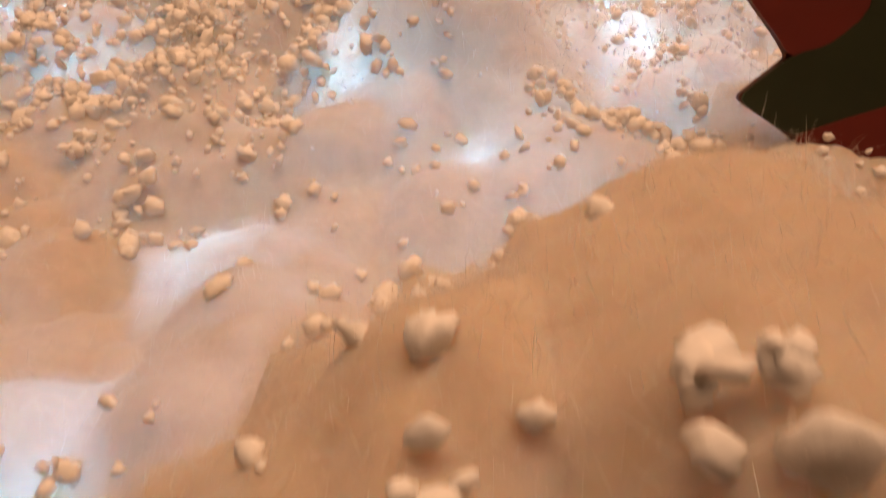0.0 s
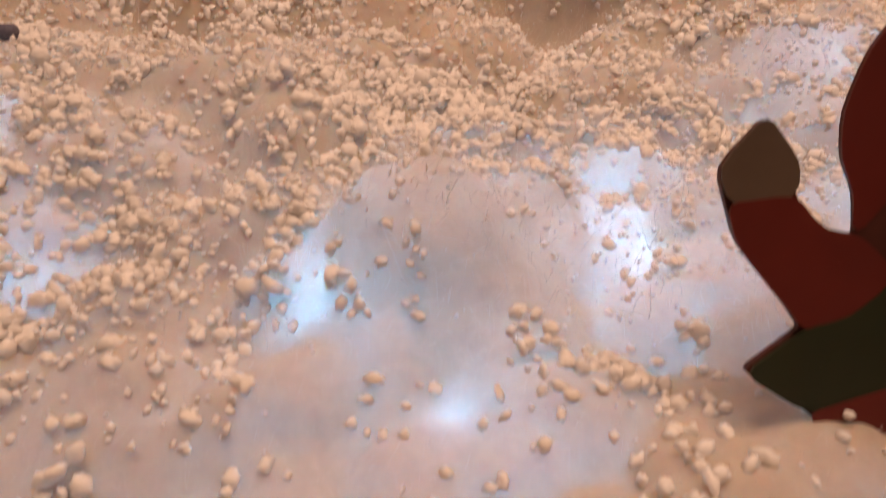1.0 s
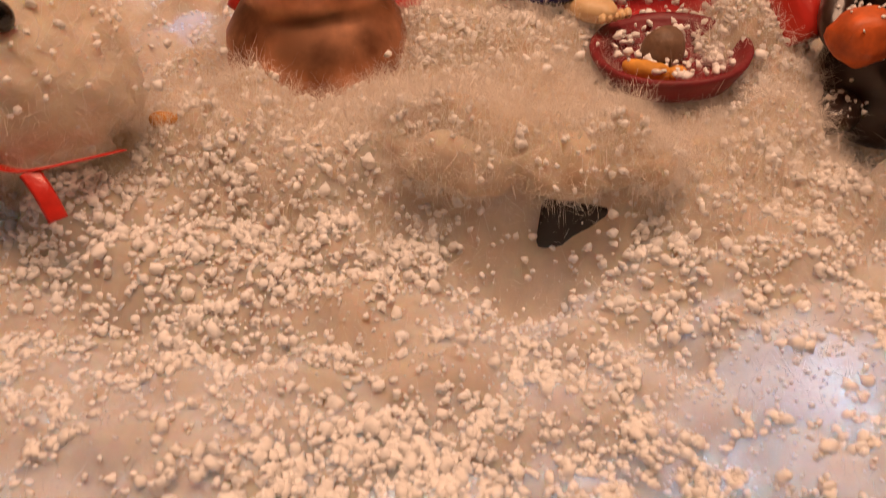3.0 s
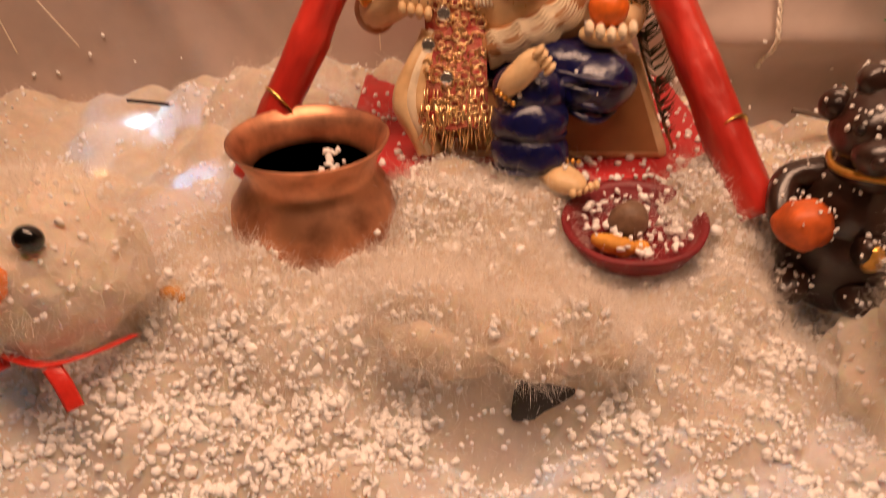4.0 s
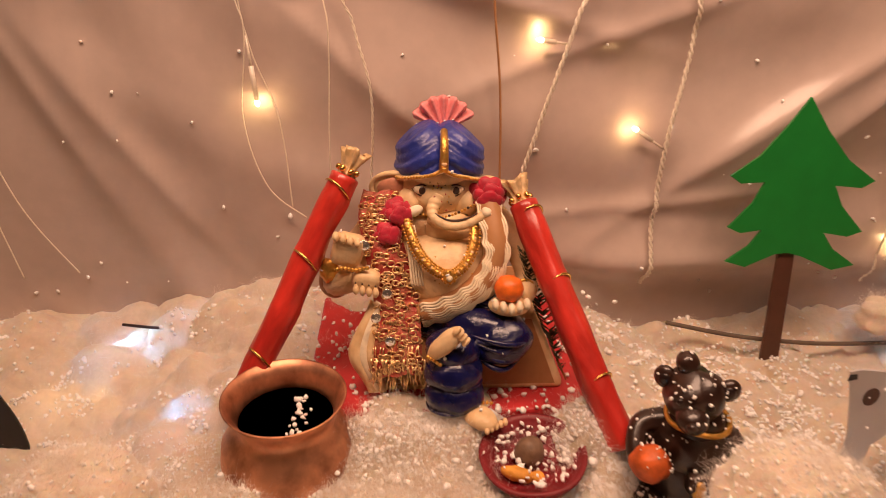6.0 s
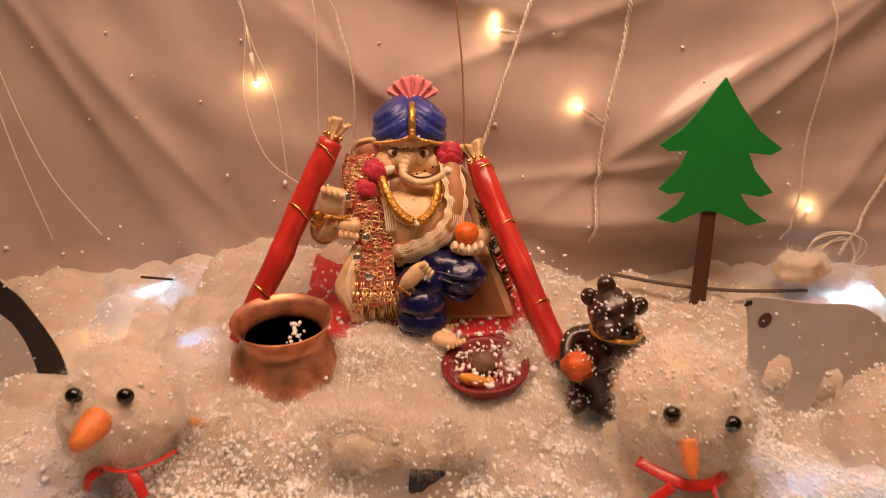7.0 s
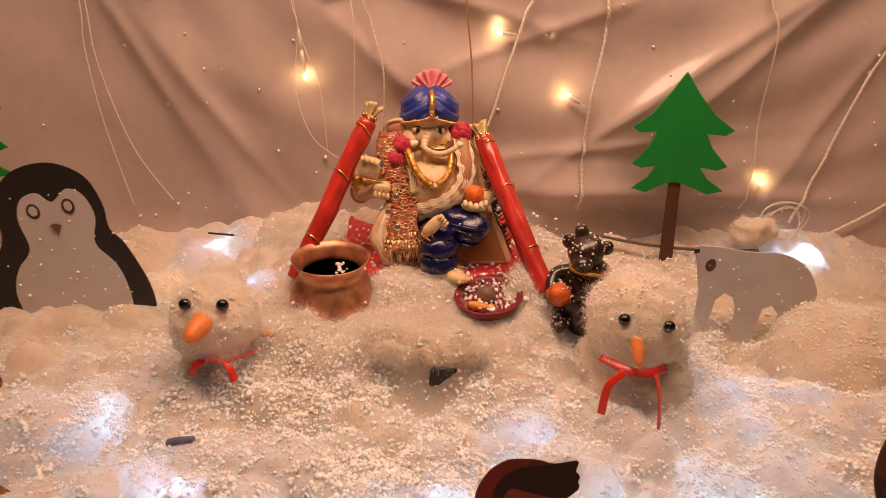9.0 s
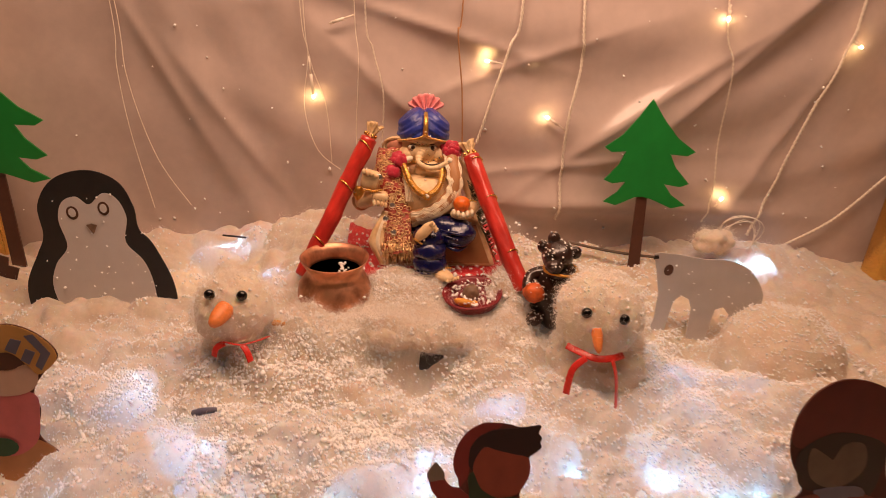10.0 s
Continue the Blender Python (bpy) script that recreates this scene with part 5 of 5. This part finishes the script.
light_string([(0.208, 0.387), (0.193, 0.321), (0.170, 0.242), (0.154, 0.183)], [(*(0.187, 0.298), *(0.164, 0.301), True)], thin=0.00125, label="twisted clear fairy light wire with a lit bulb")
light_string([(0.295, 0.390), (0.300, 0.302), (0.287, 0.206), (0.289, 0.057)], [(*(0.287, 0.206), *(0.258, 0.224), True)], thin=0.00125, label="twisted clear fairy light wire with a lit bulb")
light_string([(0.490, 0.398), (0.509, 0.309), (0.525, 0.193), (0.533, 0.117), (0.531, 0.057)], [(*(0.492, 0.390), *(0.490, 0.373), True), (*(0.541, 0.089), *(0.550, 0.101), True)], label="paired fairy light wire with two lit bulbs")
light_string([(0.687, 0.413), (0.677, 0.350), (0.649, 0.227), (0.610, 0.035)], [(*(0.676, 0.352), *(0.690, 0.342), True)], thin=0.00125, label="twisted clear fairy light wire with a lit bulb")
light_string([(0.852, 0.192), (0.804, 0.141), (0.737, 0.072), (0.668, 0.021)], thin=0.00125)

bm = bmesh.new()
for k in range(4):
    c = Vector((0.572, 0.675, 0.057)) + Vector((0.004 * k, 0.004 * k, -0.004 * (k % 2)))
    tube(bm, [c + Vector(((0.026 + 0.003 * k) * math.cos(a), 0.006 * math.sin(2 * a + k), (0.024 + 0.002 * k) * math.sin(a))) for a in np.linspace(0, 2 * math.pi, 40)], 0.0008, 5)
tagged(part("wire_coil", bm, WIRE), "loose coil of clear wire standing in the snow", "wire")

# dark cable along the foot of the cloth
bm = bmesh.new()
tube(bm, spline([(0.30, 0.662, 0.046), (0.37, 0.655, 0.034), (0.45, 0.652, 0.026), (0.54, 0.660, 0.020)], 8), 0.0022, 8)
tagged(part("cable", bm, MID_GREY), "grey cable lying along the foot of the cloth", "cable")

bm = bmesh.new()
tube(bm, spline([(-0.214, 0.665, 0.049), (-0.189, 0.660, 0.049), (-0.162, 0.665, 0.043)], 6), 0.0014, 7)
tagged(part("wire", bm, MID_DARK), "short dark wire lying on the snow by the cloth", "wire")
bm = bmesh.new()
tube(bm, spline([(-0.168, 0.322, ground_z(-0.168, 0.322) + 0.001), (-0.158, 0.318, ground_z(-0.158, 0.318) + 0.004), (-0.144, 0.316, ground_z(-0.144, 0.316) + 0.003)], 6), lambda s: 0.0042 - 0.0015 * s, 10)
tagged(part("lamp_socket", bm, SLATE_CARD), "grey-blue lamp socket half buried in the snow", "socket")

# ---- lights buried in the cotton ----


def buried(name, x, y, mat, depth, size, label):
    bm = bmesh.new()
    bmesh.ops.create_icosphere(bm, subdivisions=1, radius=size, matrix=Matrix.Translation((x, y, ground_z(x, y) - depth)))
    return tagged(part(name, bm, mat), label, "bulb", "bulbs under the snow")


for x, y in ((-0.045, 0.139), (-0.056, 0.082), (0.020, 0.171), (-0.015, 0.205), (0.068, 0.214), (0.066, 0.241), (0.019, 0.256), (0.072, 0.266), (0.120, 0.290), (0.153, 0.312), (0.150, 0.250), (0.205, 0.250),
             (-0.152, 0.265), (-0.185, 0.297), (-0.140, 0.240), (-0.245, 0.361), (-0.230, 0.340), (-0.100, 0.215), (-0.274, 0.230), (-0.300, 0.390), (-0.130, 0.560),
             (0.308, 0.234), (0.292, 0.262), (0.330, 0.250), (0.286, 0.206), (0.350, 0.220), (0.392, 0.232), (0.370, 0.330), (0.407, 0.400), (0.350, 0.370), (0.330, 0.430), (0.462, 0.430), (0.440, 0.385)):
    buried("bulb", x, y, GLOW_COOL, 0.017, 0.0022, "cool white bulb glowing under the cotton snow")
for x, y in ((-0.192, 0.668), (-0.212, 0.664), (0.575, 0.655), (0.600, 0.648), (0.620, 0.650)):
    buried("bulb", x, y, GLOW_COOL_OPEN, 0.006, 0.0030, "cool white bulb glowing on the snow by the cloth")
for x, y in ((-0.150, 0.262), (0.300, 0.240), (0.070, 0.230), (-0.243, 0.358)):
    buried("bulb", x, y, GLOW_COOL, 0.013, 0.0022, "cool white bulb glowing just under the cotton snow")
for x, y in ((-0.250, 0.600), (-0.215, 0.610)):
    buried("bulb", x, y, GLOW_WARM, 0.012, 0.0022, "warm bulb glowing under the cotton snow")

# ---- plug in the hollow, loose cotton ----
bm = bmesh.new()
box(bm, (0.078, 0.386, 0.024), (0.028, 0.010, 0.022), turn=(0, 6, 8), bevel=0.003)
tagged(part("plug", bm, BLACK_CARD), "black plug of the lights half buried in snow", "plug")


def soften(ob):
    """Melts the lumps of a tuft into one another."""
    melt = ob.modifiers.new("melt", "REMESH")
    melt.mode, melt.voxel_size, melt.use_smooth_shade = "VOXEL", 0.0018, True
    ease = ob.modifiers.new("ease", "SMOOTH")
    ease.factor, ease.iterations = 0.7, 18


def cloud(bm, spread, n, r0, r1, seed):
    """Overlapping soft lumps that make up one tuft."""
    rnd = random.Random(seed)
    for k in range(n):
        at = Vector((rnd.uniform(-1, 1) * spread[0], rnd.uniform(-1, 1) * spread[1], rnd.uniform(-1, 1) * spread[2]))
        r = rnd.uniform(r0, r1) * (1 - 0.35 * abs(at.x) / spread[0])
        ball(bm, at, (r * rnd.uniform(0.9, 1.4), r, r * rnd.uniform(0.7, 0.95)), seg=18, rough=r * 0.35, freq=90)


bm = bmesh.new()
cloud(bm, (0.024, 0.014, 0.012), 22, 0.009, 0.015, 4)
puff = thing("cotton_tuft", (0.528, 0.665, 0.051), "loose white puff of cotton wool beside the coil", "cotton")
PUFF = part("tuft", bm, PUFF_COTTON, puff)
soften(PUFF)
FUZZY.append((PUFF, 5000))
bm = bmesh.new()
cloud(bm, (0.052, 0.007, 0.005), 40, 0.010, 0.016, 9)
ledge = thing("cotton_tuft", (0.068, 0.398, 0.047), "thick tuft of cotton wool over a dark hollow", "cotton")
LEDGE = part("tuft", bm, COTTON, ledge)
soften(LEDGE)
FUZZY.append((LEDGE, 14000))

# ---- foam beads and fibres ----
RS = np.random.RandomState(11)


def ico():
    bm = bmesh.new()
    bmesh.ops.create_icosphere(bm, subdivisions=2, radius=1.0)
    v = np.array([x.co[:] for x in bm.verts])
    f = np.array([[x.index for x in q.verts] for q in bm.faces])
    bm.free()
    return v, f


def ico_small():
    bm = bmesh.new()
    bmesh.ops.create_icosphere(bm, subdivisions=1, radius=1.0)
    v = np.array([x.co[:] for x in bm.verts])
    f = np.array([[x.index for x in q.verts] for q in bm.faces])
    bm.free()
    return v, f


def triangles(name, pts, faces, mat):
    """One mesh out of arrays of points and triangles."""
    data = bpy.data.meshes.new(name)
    data.vertices.add(pts.size // 3)
    data.vertices.foreach_set("co", pts.reshape(-1))
    data.loops.add(faces.size)
    data.loops.foreach_set("vertex_index", faces.reshape(-1).astype(np.int32))
    data.polygons.add(len(faces))
    data.polygons.foreach_set("loop_start", np.arange(0, faces.size, 3, dtype=np.int32))
    data.update(calc_edges=True)
    data.shade_smooth()
    data.materials.append(mat)
    return data


def crumbs(name, at, size, label, fine=False, mat=None):
    """Many small uneven foam crumbs in one mesh."""
    v, f = ico() if fine else ico_small()
    n, k = len(at), len(v)
    r = size[:, None, None] * np.array([1, 1, 0.85]) * RS.uniform(0.65, 1.35, (n, 1, 3))
    q = RS.normal(size=(n, 4))
    q /= np.linalg.norm(q, axis=1)[:, None]
    w, x, y, z = q.T
    rot = np.stack([1 - 2 * (y * y + z * z), 2 * (x * y - z * w), 2 * (x * z + y * w), 2 * (x * y + z * w), 1 - 2 * (x * x + z * z), 2 * (y * z - x * w), 2 * (x * z - y * w), 2 * (y * z + x * w), 1 - 2 * (x * x + y * y)], -1).reshape(n, 3, 3)
    pts = v[None] * r * RS.uniform(0.62, 1.22, (n, k, 1))
    pts = np.einsum("nij,nkj->nki", rot, pts) + at[:, None, :]
    faces = (f[None] + (np.arange(n) * k)[:, None, None]).reshape(-1, 3)
    return tagged(new(name, triangles(name, pts, faces, mat or BEAD)), label, "foam beads", "", "stuff")


def scatter(n, x0, x1, y0, y1, keep):
    """Points on the snow, kept by a density from 0 to 1."""
    x, y = RS.uniform(x0, x1, n), RS.uniform(y0, y1, n)
    ok = RS.rand(n) < keep(x, y)
    return x[ok], y[ok]


def patchy(x, y):
    """Where crumbs gather."""
    d = np.clip((lumps(x, y, 0.055, 3) - 0.36) * 2.4, 0.03, 1) * np.clip(0.25 + 1.2 * lumps(x, y, 0.016, 0), 0, 1)
    much = np.clip(hump(x, y, 0.05, 0.33, 0.24, 0.09, 1.5) + hump(x, y, 0.38, 0.36, 0.14, 0.16, 1.5) + 0.8 * hump(x, y, -0.2, 0.28, 0.2, 0.08, 1.5) + 0.5 * hump(x, y, 0.30, 0.60, 0.1, 0.08), 0, 1)
    d = np.clip(d * (0.35 + 0.65 * much) + 0.42 * much * np.clip(1.5 * lumps(x, y, 0.022, 2) - 0.15, 0, 1), 0, 1)
    d = d * (0.50 + 0.50 * np.clip((y - 0.20) / 0.08, 0, 1)) * (1 - 0.72 * hump(x, y, 0.065, 0.425, 0.095, 0.035, 2))
    d = d * (1 - 0.85 * hump(x, y, 0.03, 0.08, 0.085, 0.045, 2)) * (1 - 0.9 * hump(x, y, 0.06, 0.374, 0.030, 0.014, 2))
    d = d * (1 - 0.8 * hump(x, y, 0.66, 0.56, 0.14, 0.12)) * (1 - 0.7 * hump(x, y, -0.25, 0.62, 0.12, 0.07))
    return d


def heap(n):
    """A few crumbs lie on others."""
    return 0.0004 + 0.0022 * RS.rand(n) ** 4


x, y = scatter(52000, -0.55, 0.75, 0.02, 0.70, patchy)
crumbs("snow_beads", np.stack([x, y, snow(x, y) + heap(len(x))], -1), np.clip(RS.gamma(5.0, 0.00029, len(x)), 0.0006, 0.0030), "white foam crumbs strewn over the cotton snow")
x, y = scatter(12000, -0.14, 0.20, 0.05, 0.42, lambda a, b: patchy(a, b) * 0.8)
crumbs("snow_beads", np.stack([x, y, snow(x, y) + heap(len(x))], -1), np.clip(RS.gamma(6.0, 0.00024, len(x)), 0.0008, 0.0032), "larger white foam crumbs in loose clumps on the cotton", fine=True)
x, y = scatter(12000, -0.06, 0.26, 0.40, 0.56, lambda a, b: np.clip(hump(a, b, 0.10, 0.485, 0.14, 0.026, 1.3) + hump(a, b, 0.19, 0.47, 0.035, 0.035) + 0.25 * hump(a, b, 0.05, 0.43, 0.1, 0.02), 0, 1) * np.clip(0.1 + 1.2 * lumps(a, b, 0.012, 1), 0, 1))
crumbs("snow_beads", np.stack([x, y, snow(x, y) + heap(len(x))], -1), np.clip(RS.gamma(6.0, 0.00024, len(x)), 0.0008, 0.0030), "white foam crumbs heaped before the idol and dish")


x, y = scatter(90000, -0.45, 0.65, 0.16, 0.52, lambda a, b: np.clip(0.12 + 1.1 * (lumps(a, b, 0.03, 1) - 0.35), 0.06, 1) * np.clip((b - 0.17) / 0.06, 0.15, 1) * (1 - 0.8 * hump(a, b, 0.065, 0.425, 0.10, 0.045, 2)))
crumbs("snow_beads", np.stack([x, y, snow(x, y) + heap(len(x))], -1), np.clip(RS.gamma(4.0, 0.00018, len(x)), 0.0003, 0.0014), "fine white foam crumbs sprinkled over the front of the snow")


def clumps(n, x0, x1, y0, y1, low, high, reach, most):
    """Crumbs caught in heaped clumps."""
    cx, cy = scatter(n, x0, x1, y0, y1, lambda a, b: np.clip(patchy(a, b) * 1.5, 0.04, 1))
    at, size = [], []
    for a, b in zip(cx, cy):
        k = RS.randint(4, most)
        d = RS.normal(size=(k, 2)) * reach * RS.uniform(0.5, 1.2)
        x, y = a + d[:, 0], b + d[:, 1]
        lift = np.clip(1 - np.hypot(d[:, 0], d[:, 1]) / (reach * 1.6), 0, 1) * reach * RS.uniform(0.3, 1.0, k)
        at.append(np.stack([x, y, snow(x, y) + lift + 0.0003], -1))
        size.append(RS.uniform(low, high, k))
    return np.concatenate(at), np.concatenate(size)


a, b = clumps(4600, -0.5, 0.6, 0.19, 0.64, 0.0009, 0.0023, 0.0042, 11)
crumbs("snow_beads", a, b, "white foam crumbs caught in fluffy clumps on the snow")
a, b = clumps(700, -0.14, 0.16, 0.06, 0.30, 0.0008, 0.0024, 0.0050, 16)
crumbs("snow_beads", a, b, "coarse foam crumbs sticking together at the front", fine=True)


def sprinkle(ob, count, least, low, high, name="snow_beads", clump=0.0):
    """Crumbs lying on a mesh where it faces up."""
    bpy.context.view_layer.update()
    m, data = ob.matrix_world, ob.data
    nf = len(data.polygons)
    nor, area, cen = np.empty(nf * 3), np.empty(nf), np.empty(nf * 3)
    data.polygons.foreach_get("normal", nor)
    data.polygons.foreach_get("area", area)
    data.polygons.foreach_get("center", cen)
    r3 = np.array(m.to_3x3())
    nor, cen = nor.reshape(-1, 3) @ r3.T, cen.reshape(-1, 3) @ r3.T + np.array(m.translation)
    weight = area * np.clip(nor[:, 2] - least, 0, 1)
    pick = RS.choice(nf, count, p=weight / weight.sum())
    spread = np.sqrt(area[pick])[:, None] * 0.35
    size = RS.uniform(low, high, count)
    at = cen[pick] + RS.normal(size=(count, 3)) * spread * np.array([1, 1, 0.0]) + nor[pick] * size[:, None] * 0.5
    return at, size


spots, sizes = [], []
for ob, count, least, low, high in ((IDOL, 130, 0.15, 0.0007, 0.0018), (MOUSE, 420, 0.05, 0.0007, 0.0016), (IGLOO, 1300, 0.1, 0.0007, 0.0018), (LEDGE, 420, 0.1, 0.0007, 0.0020), (bpy.data.objects["red_board"], 800, 0.5, 0.0012, 0.0030)):
    a, b = sprinkle(ob, count, least, low, high)
    spots.append(a), sizes.append(b)
for man in [o for o in scene.objects if o.name.startswith("snowman")]:
    for o in man.children:
        if o.name.startswith("head") or o.name.startswith("body"):
            a, b = sprinkle(o, 420 if man.location.x > 0 else 170, -0.25, 0.0007, 0.0019)
            spots.append(a), sizes.append(b)
# crumbs stuck to the cloth and to the boards
n = 80
x, z = RS.uniform(-0.45, 0.75, n), 0.03 + RS.uniform(0, 1, n) ** 1.6 * 0.36
spots.append(np.stack([x, 0.724 - drape(x, z), z], -1)), sizes.append(RS.uniform(0.0008, 0.0026, n))
n = 46
u, s = RS.rand(n), RS.rand(n)
spots.append(np.stack([-0.42 + 0.15 * u, np.full(n, 0.5462), -0.01 + 0.17 * s ** 1.5], -1)), sizes.append(RS.uniform(0.0008, 0.0018, n))
n = 16
spots.append(np.stack([RS.uniform(0.385, 0.51, n), np.full(n, 0.4992), RS.uniform(0.02, 0.09, n)], -1)), sizes.append(RS.uniform(0.0008, 0.0016, n))
# crumbs on the water, in the dish and on the tubes
n = 26
a, r = RS.uniform(1.0, 2.2, n), RS.uniform(-0.024, 0.014, n)
spots.append(np.stack([-0.028 + RS.normal(0, 0.003, n), 0.489 - 1.05 * r, np.full(n, 0.0828)], -1)), sizes.append(RS.uniform(0.0012, 0.0026, n))
n = 110
a, r = RS.uniform(0, 2 * math.pi, n), 0.028 * np.sqrt(RS.rand(n))
spots.append(np.stack([DISH[0] + r * np.cos(a), DISH[1] + r * np.sin(a), np.full(n, DISH[2] + 0.0090) + 0.004 * (r / 0.028) ** 2], -1)), sizes.append(RS.uniform(0.0011, 0.0025, n))
spots, sizes = np.concatenate(spots), np.concatenate(sizes)
crumbs("snow_beads", spots, sizes, "white foam crumbs stuck on the figures and boards")


def fibres(name, roots, normals, reach, label, parent=None, thick=1.0):
    """Fine curled cotton strands."""
    n = len(roots)
    tip = normals * RS.uniform(0.1, 0.7, (n, 1)) * reach + RS.normal(size=(n, 3)) * reach * 0.55
    curl = RS.normal(size=(n, 3)) * reach * 0.45
    wide = np.cross(tip, RS.normal(size=(n, 3)))
    wide = wide / (np.linalg.norm(wide, axis=1)[:, None] + 1e-9) * RS.uniform(0.00003, 0.00007, (n, 1)) * thick
    rows = []
    for u in (0.0, 0.25, 0.5, 0.75):
        c = roots + tip * u + curl * math.sin(u * 4.2)
        rows += [c - wide, c + wide]
    rows.append(roots + tip + curl * math.sin(4.2))
    pts = np.stack(rows, 1).reshape(-1, 3)
    base = (np.arange(n) * 9)[:, None]
    tri = np.stack([base + q for q in ([0, 1, 3], [0, 3, 2], [2, 3, 5], [2, 5, 4], [4, 5, 7], [4, 7, 6], [6, 7, 8])], 1).reshape(-1, 3)
    ob = new(name, triangles(name, pts, tri, FIBRE))
    if parent:
        ob.parent = parent
        return ob
    return tagged(ob, label, "cotton fibres", "", "stuff")


x, y = scatter(150000, -0.5, 0.7, 0.19, 0.70, lambda a, b: np.clip(1.1 - 1.2 * patchy(a, b), 0.1, 1) * (0.25 + 0.75 * np.exp(-((a - 0.05) / 0.25) ** 2)))
fibres("cotton_fibres", np.stack([x, y, snow(x, y) - 0.0003], -1), np.tile([0, 0, 1.0], (len(x), 1)), 0.0060, "fine loose cotton fibres standing off the snow")
x, y = scatter(100000, -0.13, 0.28, 0.36, 0.54, lambda a, b: hump(a, b, 0.07, 0.445, 0.17, 0.070, 2) * (1 - hump(a, b, 0.070, 0.374, 0.045, 0.020, 2)))
fibres("cotton_fibres", np.stack([x, y, snow(x, y) - 0.0003], -1), np.tile([0, 0, 1.0], (len(x), 1)), 0.0090, "long fluffy cotton fibres on the raised snow", thick=1.35)
x, y = scatter(45000, -0.12, 0.15, 0.04, 0.20, lambda a, b: 0.25 + 0.75 * hump(a, b, 0.04, 0.08, 0.07, 0.05, 2))
fibres("cotton_fibres", np.stack([x, y, snow(x, y) - 0.0003], -1), np.tile([0, 0, 1.0], (len(x), 1)), 0.0028, "fine cotton fibres on the front tuft", thick=0.5)
for ob, count in FUZZY:
    data = ob.data
    v = np.empty(len(data.vertices) * 3)
    nv = np.empty(len(data.vertices) * 3)
    data.vertices.foreach_get("co", v)
    data.vertices.foreach_get("normal", nv)
    v, nv = v.reshape(-1, 3), nv.reshape(-1, 3)
    pick = RS.randint(0, len(v), count)
    fibres("fuzz", v[pick], nv[pick], 0.007, "", ob, 1.4)
